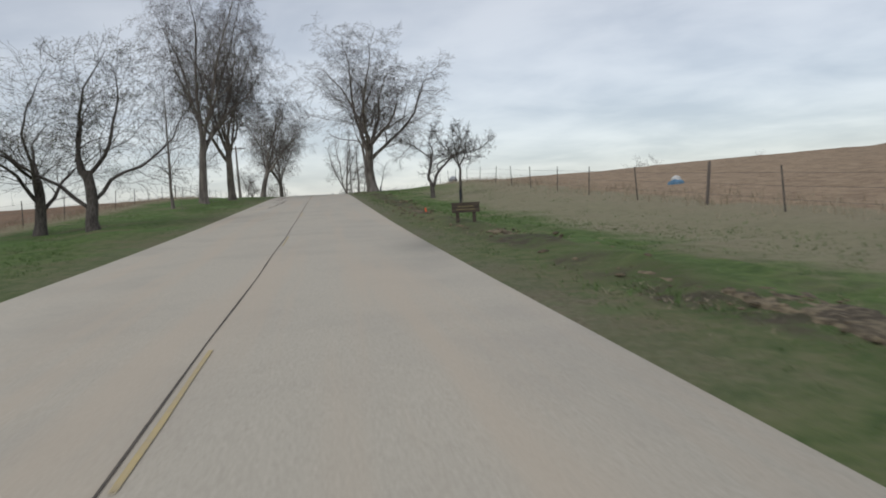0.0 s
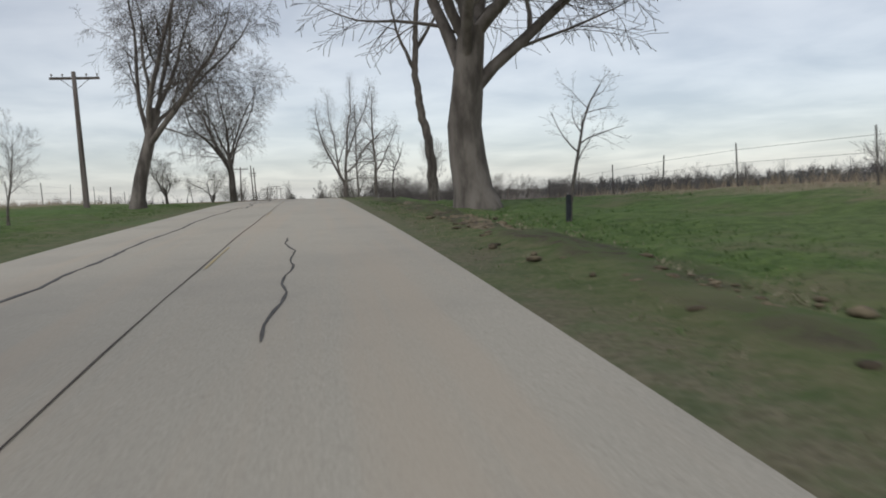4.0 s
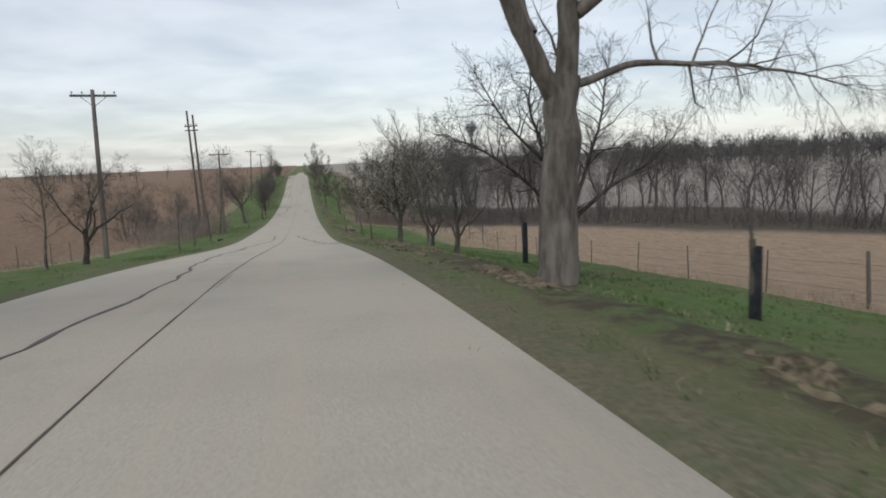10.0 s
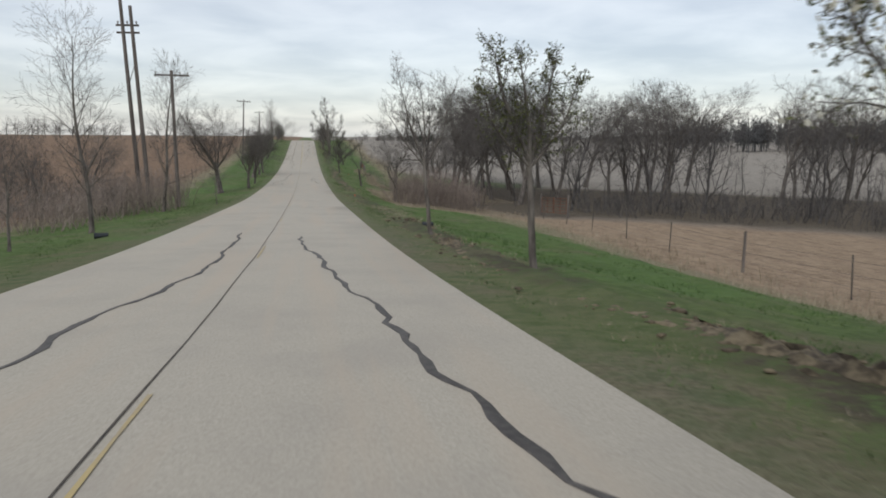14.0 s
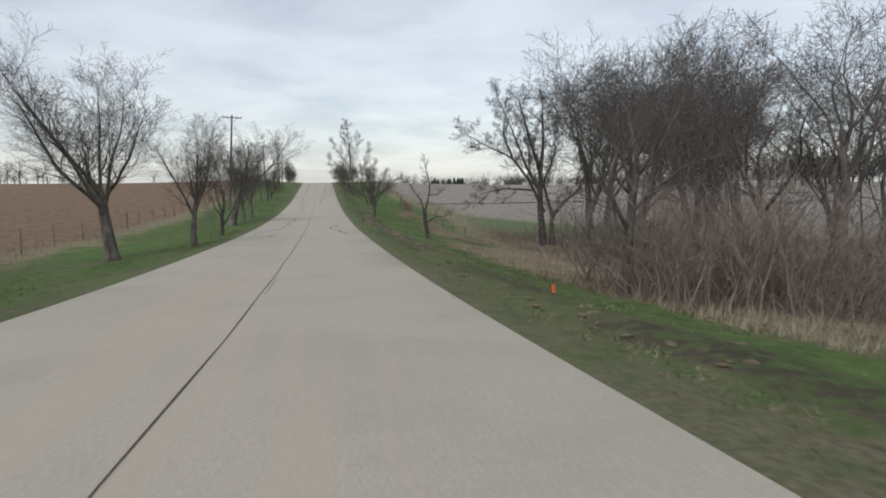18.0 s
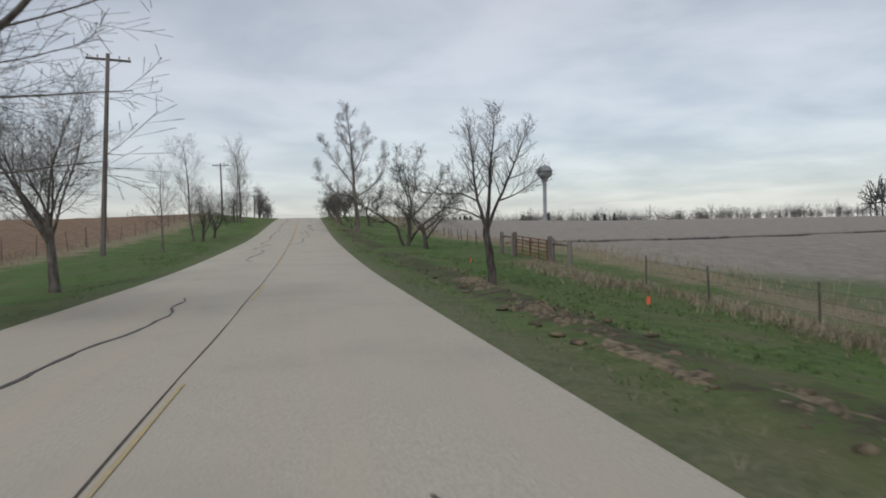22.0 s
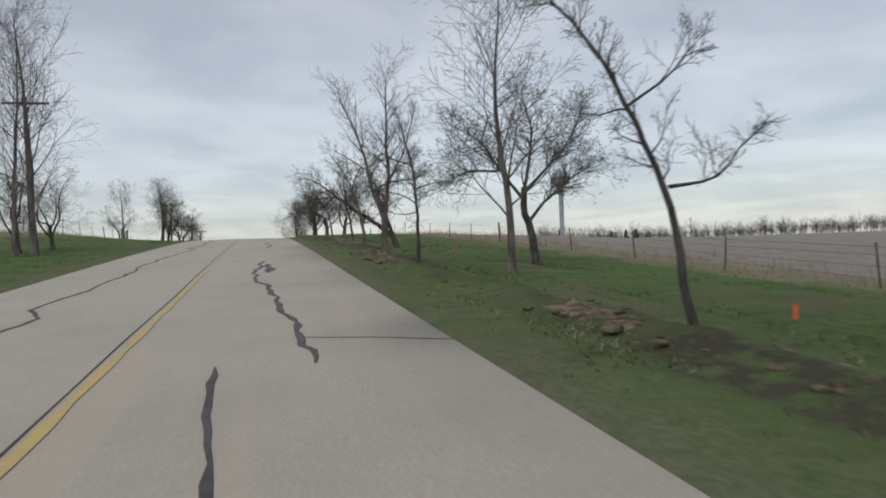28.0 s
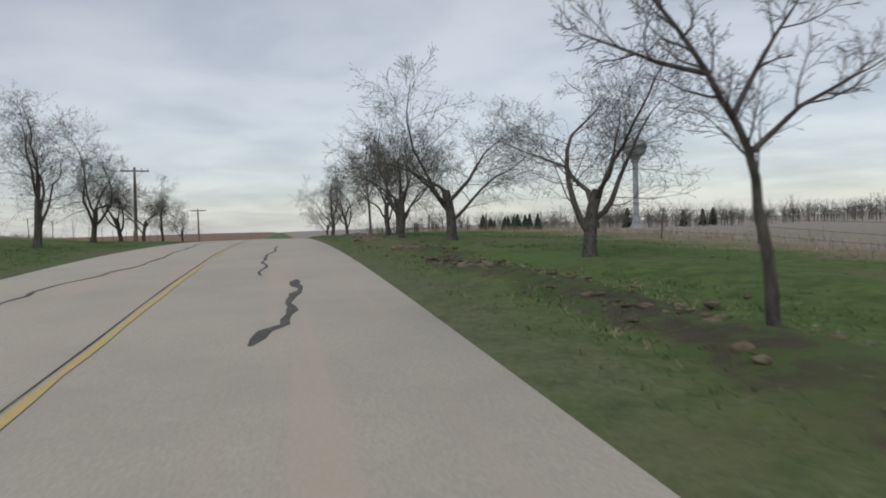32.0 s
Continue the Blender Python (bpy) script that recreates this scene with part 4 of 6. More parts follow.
drawn_tree(7.6, 41.5, "crooked dark crabapple forking low above the grass", [
    (0.16, 0.13, [(0, -.1), (-.01, .84)]),
    (0.105, 0.07, [(-.06, .8), (-.25, 1.28), (-.1, 1.83), (.08, 2.25), (.01, 2.56)]),
    (0.055, 0.015, [(.01, 2.5), (-.32, 2.75), (-.69, 3.03), (-1.18, 3.45), (-1.82, 3.72)]),
    (0.055, 0.012, [(.04, 2.45), (.19, 3.0), (-.14, 3.43), (.03, 3.84), (.36, 4.32)]),
    (0.10, 0.014, [(.09, .8), (.28, 1.47), (.48, 1.74), (.89, 2.08), (1.23, 2.49), (1.88, 2.69), (2.71, 2.88), (3.22, 2.98), (3.83, 3.44)]),
    (0.05, 0.012, [(.42, 1.74), (.26, 1.99), (.5, 2.2), (.9, 2.36), (1.56, 2.69), (1.9, 3.33), (1.76, 3.96)]),
    (0.025, 0.01, [(-1.12, 3.34), (-1.5, 2.95), (-1.88, 2.65)])], reach=1.1, seed=11, bark=BARK_DARK, twig=TWIG_DARK, wander=0.22, dense=11.0, fine=0.0048)
drawn_tree(7.6, 32.9, "young crooked tree with a dense dark head and black trunk guard", [
    (0.075, 0.06, [(0, -.1), (.02, .8), (.05, 1.5), (-.02, 2.0)]),
    (0.04, 0.01, [(-.02, 1.95), (-.35, 2.5), (-.75, 2.9), (-1.0, 3.3)]),
    (0.04, 0.01, [(-.02, 2.0), (-.15, 2.6), (-.3, 3.2), (-.25, 3.7)]),
    (0.04, 0.01, [(0, 1.9), (.3, 2.4), (.35, 3.0), (.5, 3.5)]),
    (0.025, 0.008, [(.2, 2.25), (.6, 2.4), (.85, 2.3)]),
    (0.025, 0.008, [(-.3, 2.45), (-.8, 2.5), (-1.1, 2.45)])], dense=12.0, reach=0.55, seed=74, first=0.1, bark=BARK_DARK, twig=TWIG_DARK, wander=0.25, fine=0.0045, guard=0.75)
drawn_tree(5.35, 136.1, "huge bare cottonwood with a thick grey trunk and hanging twigs", [
    (0.34, 0.25, [(0, -.2), (.05, 1.8), (.15, 3.2)]),
    (0.17, 0.03, [(0, 2.9), (-.78, 4.21), (-1.3, 5.33), (-2.12, 7.03), (-2.64, 8.7), (-2.99, 11)]),
    (0.05, 0.012, [(-1.36, 5.13), (-2.09, 5.33), (-2.94, 5.22)]),
    (0.13, 0.02, [(-.42, 3.78), (-.59, 4.45), (-.77, 6.05), (-.92, 8.24), (-1.37, 10.1), (-1.47, 12.9)]),
    (0.07, 0.015, [(-.62, 5.07), (-1.54, 6.54), (-2.21, 7.75), (-2.92, 7.98)]),
    (0.18, 0.025, [(.18, 3.1), (.16, 4.56), (.41, 6.78), (.55, 8.97), (1.01, 11.1), (1.02, 14.2)]),
    (0.11, 0.02, [(.32, 5.8), (.99, 7.52), (1.69, 9.23), (2.65, 11.2), (3.25, 13.5)]),
    (0.08, 0.015, [(-.6, 5.2), (-.04, 6.78), (.77, 8.25), (1.1, 10.2)]),
    (0.12, 0.016, [(.3, 4.1), (1.4, 4.92), (2.09, 6.28), (3.18, 7.65), (4.37, 7.98), (5.71, 8.54)]),
    (0.05, 0.012, [(1.46, 4.99), (2.46, 5.53), (3.51, 5.64), (4.55, 5.25)]),
    (0.075, 0.012, [(.2, 3.0), (1.34, 3.41), (3.17, 3.41), (5.04, 3.24), (5.85, 3.04)]),
    (0.05, 0.012, [(.55, 6.5), (1.97, 6.53), (3.3, 7.27)])], dense=5.0, reach=1.7, seed=5, droop=0.34, lift=0.02, fine=0.0035, wander=0.12)
drawn_tree(6.6, 84.2, "tall bare tree with a long clean grey trunk", [
    (0.26, 0.04, [(0, -.2), (-.03, 1.7), (-.2, 2.9), (-.37, 3.7), (-.5, 4.6), (-.6, 5.6), (-.45, 8), (-.3, 10.5), (-.2, 12.5)]),
    (0.10, 0.02, [(-.6, 5.5), (-1.3, 7.0), (-1.7, 9.0)]),
    (0.09, 0.02, [(-.5, 6.5), (.5, 8.0), (1.1, 10.0)])], dense=5.0, reach=1.5, seed=8, droop=0.16, fine=0.0035, first=0.45, wander=0.12)
drawn_tree(7.0, 102.4, "young crooked tree with bare stubby branches and a black trunk guard", [
    (0.05, 0.038, [(-.02, -.1), (-.02, .8), (0, 1.51), (.09, 2.1), (.25, 2.58), (.46, 2.82), (.59, 3.22)]),
    (0.035, 0.01, [(.59, 3.2), (.68, 3.49), (.77, 3.85)]),
    (0.03, 0.008, [(.57, 3.22), (.41, 3.54), (.5, 3.97), (.58, 4.3)]),
    (0.028, 0.008, [(.1, 2.32), (.1, 2.8), (-.03, 3.28), (-.09, 3.65)]),
    (0.028, 0.008, [(.09, 2.37), (-.22, 2.54), (-.67, 2.6)]),
    (0.02, 0.006, [(-.05, 2.48), (-.27, 2.81), (-.37, 3.09)]),
    (0.026, 0.008, [(.09, 2.16), (-.34, 2.17), (-.63, 2.07)]),
    (0.02, 0.006, [(.1, 2.19), (-.23, 2.25), (-.9, 2.34)]),
    (0.026, 0.008, [(.12, 2.16), (.36, 2.29), (.65, 2.58)]),
    (0.02, 0.006, [(.09, 1.92), (.34, 1.88), (.58, 1.96)])], dense=8.0, reach=0.36, seed=61, bark=BARK_DARK, twig=TWIG_DARK, wander=0.25, first=0.12, fine=0.003, guard=0.29, levels=SHOOTS_FEW)
drawn_tree(6.5, 109.8, "tall bare cottonwood with a stout grey trunk and fine hanging twigs", [
    (0.16, 0.03, [(0, -.1), (0, .79), (0, 1.7), (.08, 2.7), (.01, 3.9), (-.08, 4.97), (-.09, 6.23), (.03, 8.4)]),
    (0.07, 0.015, [(.14, 2.5), (.68, 3.24), (.93, 3.96), (1.37, 4.68), (1.75, 5.67)]),
    (0.04, 0.01, [(.16, 3.25), (.68, 3.38), (1.35, 3.35), (1.6, 2.8)]),
    (0.05, 0.01, [(.05, 2.76), (-.27, 3.25), (-.8, 3.2), (-1.48, 3.1), (-2.16, 2.95)]),
    (0.035, 0.008, [(-.04, 3.25), (-.57, 3.09), (-1.04, 2.83), (-1.45, 2.4)]),
    (0.04, 0.01, [(-.03, 3.79), (-.53, 4.33), (-1.12, 3.95), (-1.37, 3.2)]),
    (0.035, 0.008, [(.05, 3.58), (.63, 4.01), (1.36, 4.02), (1.6, 3.4)]),
    (0.04, 0.008, [(-.08, 4.76), (-.62, 5.17), (-1.1, 4.8)]),
    (0.045, 0.008, [(0, 4.87), (.67, 5.63), (1.39, 6.08)]),
    (0.045, 0.008, [(-.08, 5.61), (-.69, 6.62), (-1.12, 7.0)]),
    (0.018, 0.005, [(-.15, 2.65), (-.42, 2.21), (-.78, 1.95)])], dense=5.0, reach=1.2, seed=62, droop=0.30, lift=0.02, fine=0.0028, wander=0.1)
drawn_tree(5.75, 119.0, "tall slender bare tree with a pale trunk and fine branches", [
    (0.115, 0.03, [(0, -.1), (-.02, .96), (-.02, 1.92), (-.07, 3.1), (-.06, 4.14), (-.04, 5.17), (-.03, 6.52), (.02, 8.4)]),
    (0.04, 0.01, [(-.05, 2.57), (.23, 3.1), (.62, 3.5), (1.19, 3.56), (1.64, 4.15)]),
    (0.024, 0.007, [(.03, 2.45), (.34, 2.5), (.84, 2.25), (1.29, 2.12)]),
    (0.024, 0.007, [(.23, 3.1), (.86, 3.21), (1.3, 2.96), (1.62, 2.78)]),
    (0.028, 0.007, [(-.1, 2.75), (-.39, 2.99), (-.88, 2.94)]),
    (0.028, 0.007, [(-.12, 3.22), (-.5, 3.45), (-.92, 3.51)]),
    (0.028, 0.007, [(-.07, 3.8), (-.47, 4.26), (-.83, 4.37)]),
    (0.035, 0.008, [(-.04, 4.03), (.27, 4.61), (1.02, 4.96)]),
    (0.028, 0.007, [(-.06, 4.14), (.63, 4.03), (1.26, 4.15)]),
    (0.03, 0.007, [(-.08, 4.37), (-.33, 5.06), (-.68, 5.5)]),
    (0.03, 0.007, [(-.04, 5.17), (.29, 5.63), (.79, 6.1)]),
    (0.025, 0.006, [(-.04, 6.08), (-.34, 6.73), (-.63, 7.05)])], dense=5.5, reach=0.95, seed=63, droop=0.10, fine=0.0028, wander=0.1)
drawn_tree(5.0, 163.0, "young tree with a leaning grey trunk and a black trunk guard", [
    (0.06, 0.042, [(0, -.1), (-.05, .7), (-.11, 1.5)]),
    (0.03, 0.008, [(-.11, 1.45), (-.4, 1.95), (-.75, 2.35), (-.85, 2.8)]),
    (0.03, 0.008, [(-.11, 1.5), (-.1, 2.1), (-.2, 2.6), (-.12, 3.1)]),
    (0.03, 0.008, [(-.11, 1.5), (.2, 1.95), (.45, 2.35), (.55, 2.8)])], dense=9.0, reach=0.55, seed=64, first=0.1, guard=0.2, buds=0.6, bloom=0.3)
drawn_tree(5.2, 171.5, "small dense tree with dark leafing twigs on a straight grey trunk", [
    (0.075, 0.055, [(0, -.1), (-.11, 1.17), (-.16, 2.07)]),
    (0.045, 0.012, [(-.16, 2.07), (-.47, 2.62), (-.75, 3.27), (-.9, 3.85)]),
    (0.045, 0.012, [(-.16, 2.07), (-.15, 2.73), (-.26, 3.28), (-.34, 3.8)]),
    (0.045, 0.012, [(-.16, 2.07), (.12, 2.63), (.21, 3.2), (.4, 3.75)]),
    (0.03, 0.01, [(-.16, 1.96), (-.53, 2.29), (-.95, 2.72), (-1.05, 3.1)]),
    (0.03, 0.01, [(-.14, 1.96), (.2, 2.34), (.5, 2.8), (.6, 3.3)])], dense=12.0, reach=0.5, seed=65, first=0.1, bark=BARK, twig=TWIG_DARK, buds=0.5, leaf=0.026)
drawn_tree(4.6, 179.0, "young bare tree leaning slightly over the grass", [
    (0.07, 0.045, [(0, -.1), (-.14, 1.34), (-.21, 2.2)]),
    (0.035, 0.008, [(-.21, 2.2), (-.59, 3.2), (-.91, 4.6)]),
    (0.03, 0.008, [(-.21, 2.2), (-.18, 3.3), (-.26, 4.2)]),
    (0.03, 0.008, [(-.2, 2.1), (.4, 3.1), (.56, 4.0)]),
    (0.025, 0.008, [(-.2, 2.1), (-.75, 2.8), (-1.16, 3.5)])], dense=8.0, reach=0.8, seed=66, first=0.15)
for x, y, up, seed in ((6.5, 132.9, 0.9, 67), (7.05, 142.9, 1.05, 68)):
    drawn_tree(x, y, "cut-back young trunk inside a tall black plastic guard", [
        (0.05, 0.035, [(0, -.1), (-.03, up * 0.6), (-.05, up + .08)]),
        (0.02, 0.006, [(-.05, up), (-.12, up + .3), (-.1, up + .6)])], dense=6.0, reach=0.25, seed=seed, bark=BARK_DARK, twig=TWIG_DARK, first=0.2, levels=SHOOTS_FEW, guard=up)
drawn_tree(6.95, 156.8, "tall bare tree with two thin upright leaders", [
    (0.085, 0.05, [(0.08, -0.02), (-0.00, 1.19), (-0.17, 2.44), (-0.31, 3.06)]),
    (0.05, 0.01, [(-0.31, 3.06), (-0.60, 3.66), (-0.80, 4.13), (-1.12, 4.48), (-1.68, 4.94), (-1.92, 5.39)]),
    (0.03, 0.01, [(-0.80, 4.07), (-0.93, 4.72), (-1.13, 5.29), (-1.25, 5.75)]),
    (0.04, 0.01, [(-0.20, 2.57), (-0.28, 3.42), (-0.17, 4.25), (-0.06, 5.08), (-0.07, 5.66)]),
    (0.03, 0.01, [(-0.31, 3.18), (0.04, 3.66), (0.67, 4.26)])], dense=7.0, reach=0.75, seed=71, first=0.15, lift=0.09, wander=0.1, fine=0.003)
drawn_tree(5.5, 336.9, "bent bare tree with long arching limbs over the verge", [
    (0.062, 0.042, [(0.07, -0.02), (0.01, 0.47), (-0.02, 0.90), (-0.07, 1.24), (-0.18, 1.54), (-0.23, 1.75), (-0.29, 1.89)]),
    (0.035, 0.006, [(-0.28, 1.85), (-0.43, 2.08), (-0.60, 2.32), (-0.76, 2.48), (-0.99, 2.55), (-1.26, 2.37), (-1.48, 2.28), (-1.66, 2.08), (-1.81, 1.80)]),
    (0.016, 0.004, [(-0.43, 2.06), (-0.52, 2.14), (-0.81, 2.15), (-0.99, 2.02), (-1.27, 1.89)]),
    (0.016, 0.004, [(-0.31, 1.83), (-0.52, 1.88), (-0.81, 1.82), (-0.99, 1.72)]),
    (0.026, 0.006, [(-0.28, 1.89), (-0.31, 2.12), (-0.40, 2.33), (-0.48, 2.57), (-0.60, 3.10), (-0.55, 3.70)]),
    (0.026, 0.006, [(-0.26, 1.89), (-0.26, 2.21), (-0.19, 2.50), (-0.10, 3.10), (-0.20, 3.90)]),
    (0.018, 0.004, [(-0.23, 1.96), (0.01, 2.11), (0.16, 2.31), (0.45, 2.75), (0.50, 3.30)]),
    (0.016, 0.004, [(-0.23, 1.83), (-0.04, 1.90), (0.17, 1.95), (0.42, 1.89)]),
    (0.018, 0.004, [(-0.60, 2.32), (-0.85, 2.35), (-1.08, 2.22), (-1.31, 1.97), (-1.53, 1.85)])], dense=9.0, reach=0.34, seed=72, first=0.15, bark=BARK_DARK, twig=TWIG_DARK, fine=0.0025, droop=0.1)
drawn_tree(6.57, 340.4, "small round-headed young tree with dark opening leaves", [
    (0.045, 0.032, [(-0.02, -0.07), (-0.04, 0.33), (0.01, 0.70), (0.01, 0.88)]),
    (0.02, 0.006, [(0.01, 0.88), (-0.25, 1.10), (-0.41, 1.14)]),
    (0.02, 0.006, [(0.01, 0.88), (-0.04, 1.21), (-0.12, 1.35)]),
    (0.02, 0.006, [(0.01, 0.92), (0.16, 1.21), (0.24, 1.32)]),
    (0.02, 0.006, [(0.01, 0.88), (0.28, 0.99), (0.49, 1.04)]),
    (0.02, 0.006, [(0.01, 0.92), (0.08, 1.13), (0.06, 1.39)])], dense=16.0, reach=0.26, seed=73, first=0.05, bark=BARK_DARK, twig=TWIG_DARK, fine=0.003, buds=0.5, leaf=0.012)
drawn_tree(5.65, 260.0, "slender bare maple with upswept fine branches", [
    (0.12, 0.085, [(0, -0.09), (-0.12, 1.48)]),
    (0.055, 0.01, [(-0.13, 1.44), (-0.36, 2.09), (-0.45, 2.78), (-0.56, 3.7)]),
    (0.06, 0.01, [(-0.11, 1.48), (-0.08, 2.17), (-0.09, 2.91), (-0.03, 3.92)]),
    (0.05, 0.01, [(-0.08, 1.44), (0.12, 2), (0.38, 2.52), (0.79, 3.65)]),
    (0.025, 0.008, [(-0.13, 1.61), (-0.56, 1.83), (-0.99, 1.96), (-1.39, 1.95)]),
    (0.025, 0.008, [(-0.36, 2.09), (-0.76, 2.31), (-1.25, 2.26), (-1.72, 2.31)]),
    (0.025, 0.008, [(0.17, 2.09), (0.57, 2.22), (0.99, 2.52)])], dense=10.0, reach=0.85, seed=3, wander=0.1, lift=0.09, bark=BARK_DARK)
drawn_tree(6.6, 281.9, "low wide crabapple with several crooked stems from one foot", [
    (0.10, 0.016, [(-.05, -.1), (-.28, .43), (-.45, 1.14), (-.93, 1.41), (-1.43, 1.78), (-2.03, 2.18), (-2.6, 2.49), (-3.1, 2.85)]),
    (0.04, 0.012, [(-1.06, 1.42), (-1.53, 1.43), (-2.05, 1.7), (-2.75, 1.8)]),
    (0.15, 0.075, [(.15, -.1), (.23, .92), (.2, 1.4), (.3, 1.8)]),
    (0.05, 0.012, [(.2, 1.3), (.1, 1.75), (-.5, 2.41), (-1.06, 2.77), (-1.6, 3.0)]),
    (0.07, 0.012, [(.3, 1.75), (.36, 2.2), (.24, 2.78), (-.07, 4.1)]),
    (0.085, 0.014, [(.22, .25), (.82, 1.12), (1.4, 1.48), (2.2, 2.0), (3.05, 2.88), (3.9, 3.5)]),
    (0.05, 0.012, [(.41, 1.73), (1.08, 2.4), (1.8, 3.3), (2.2, 4.1)]),
    (0.045, 0.01, [(.3, 1.75), (.1, 2.9), (-.35, 4.0), (-.5, 5.0)]),
    (0.04, 0.01, [(.3, 2.2), (.55, 3.4), (.5, 4.3), (.75, 5.1)])], dense=10.0, reach=1.0, seed=21, bark=BARK_DARK, twig=TWIG_DARK, wander=0.22, buds=0.6)
drawn_tree(5.75, 307.3, "tall grey-barked bare tree standing on the verge", [
    (0.24, 0.02, [(0, -.2), (-.03, 2.0), (-.17, 3.3), (-.26, 4.1), (-.3, 6.0), (-.5, 8.6), (-.8, 11.2)]),
    (0.07, 0.012, [(-.2, 3.25), (-1.1, 3.45), (-1.76, 3.65), (-2.7, 4.3), (-3.4, 5.6)]),
    (0.075, 0.012, [(-.12, 3.3), (.6, 3.7), (1.3, 4.1), (2.3, 5.3), (2.8, 7.2)]),
    (0.075, 0.012, [(-.27, 4.3), (-1.2, 5.6), (-2.0, 6.7), (-2.9, 8.2)]),
    (0.06, 0.012, [(-.3, 5.4), (.5, 6.8), (1.1, 9.0)]),
    (0.05, 0.012, [(-.4, 6.6), (-1.2, 8.4), (-1.5, 10.2)])], dense=3.2, reach=1.4, seed=14, levels=SHOOTS_TALL, wander=0.1, lift=0.09, fine=0.005)
drawn_tree(4.8, 324.3, "bare tree with a pale trunk forked into two", [
    (0.115, 0.10, [(0, -.3), (.03, 1.3)]),
    (0.07, 0.012, [(0, 1.2), (-.34, 2.1), (-.54, 3.1), (-.83, 3.8), (-1.16, 4.5)]),
    (0.08, 0.012, [(.05, 1.2), (.16, 2.3), (.09, 3.2), (.08, 5.0)]),
    (0.035, 0.01, [(.14, 2.2), (.6, 3.0), (.85, 3.9)])], dense=5.4, reach=1.32, seed=31, wander=0.12, lift=0.07)
drawn_tree(4.85, 320.1, "thin dark young tree with level branches", [
    (0.055, 0.012, [(0, -.1), (.03, .9), (-.01, 1.75), (-.03, 2.15), (-.14, 2.7), (-.31, 3.4)]),
    (0.02, 0.008, [(.02, 1.5), (-.34, 1.75), (-.86, 1.8)]),
    (0.02, 0.008, [(-.01, 1.85), (.39, 2.0), (.84, 2.0)]),
    (0.02, 0.008, [(-.07, 2.4), (-.67, 2.6), (-.95, 2.85)]),
    (0.016, 0.007, [(.03, 1.33), (-.29, 1.25), (-.55, 1.3)])], dense=7.6, reach=0.78, seed=17, bark=BARK_DARK, twig=TWIG_DARK, wander=0.2)
drawn_tree(8.1, 320.8, "old spreading crabapple with a bent dark trunk", [
    (0.12, 0.075, [(0, -.1), (-.15, .9), (-.37, 1.5), (-.27, 2.0)]),
    (0.05, 0.012, [(-.33, 1.7), (-.72, 2.2), (-.93, 2.45), (-1.22, 3.0), (-1.7, 3.4)]),
    (0.035, 0.01, [(-.94, 2.4), (-1.8, 2.4), (-2.4, 2.05)]),
    (0.05, 0.012, [(-.27, 2.0), (-.11, 2.6), (.02, 3.5), (-.2, 4.2)]),
    (0.05, 0.012, [(-.2, 1.1), (.27, 1.6), (.92, 2.1), (1.6, 2.5)]),
    (0.05, 0.012, [(-.25, 1.9), (.44, 2.5), (1.1, 3.2), (1.5, 3.9)])], dense=15.0, reach=1.15, seed=19, bark=BARK_DARK, twig=TWIG_DARK, wander=0.22, buds=0.7)
drawn_tree(6.3, 329.7, "old crabapple leaning far over with twisted dark limbs", [
    (0.13, 0.014, [(0, -.1), (-.17, .45), (-.67, .86), (-1.12, 1.2), (-1.43, 1.37), (-1.8, 1.64), (-2.16, 1.94), (-2.51, 1.98), (-2.9, 1.9)]),
    (0.045, 0.01, [(-1.86, 1.7), (-1.86, 2.08), (-2.0, 2.24), (-1.92, 2.7)]),
    (0.04, 0.01, [(-2.16, 1.92), (-2.57, 2.22), (-2.85, 2.48), (-3.2, 2.62)]),
    (0.085, 0.012, [(-.12, .3), (-.34, .86), (-.51, 1.32), (-.38, 1.72), (-.74, 2.12), (-1.2, 2.33)]),
    (0.06, 0.012, [(-.51, 1.32), (-.74, 1.78), (-.77, 2.29), (-.35, 2.47), (.32, 2.56), (.75, 2.64)]),
    (0.04, 0.01, [(-.77, 2.29), (-1.0, 2.73), (-.7, 3.14)]),
    (0.04, 0.01, [(-.35, 2.47), (-.02, 3.0), (.52, 3.27)])], dense=11.0, reach=0.85, seed=23, bark=BARK_DARK, twig=TWIG_DARK, wander=0.24, buds=0.5)
drawn_tree(5.0, 328.8, "slim bare tree leaning over the grass", [
    (0.07, 0.012, [(0, -.1), (-.15, .78), (-.26, 1.49), (-.46, 2.19), (-.74, 2.73), (-1.17, 3.4)]),
    (0.03, 0.01, [(-.46, 2.19), (-.35, 2.65), (.05, 3.2)])], dense=5.1, reach=0.93, seed=29, wander=0.14, first=0.4)
drawn_tree(5.55, 346.1, "thin bare tree bending to one side", [
    (0.065, 0.012, [(0, -.1), (-.15, 1.19), (-.35, 1.74), (-.79, 2.39), (-1.2, 2.85)]),
    (0.03, 0.01, [(-.25, 1.5), (.13, 1.88), (.6, 2.1)]),
    (0.03, 0.01, [(-.4, 1.8), (-.24, 2.19), (0, 2.6)]),
    (0.025, 0.01, [(-.6, 2.13), (-.99, 2.21), (-1.42, 2.37)])], dense=8.0, reach=0.62, seed=37, bark=BARK_DARK, wander=0.16, first=0.4)
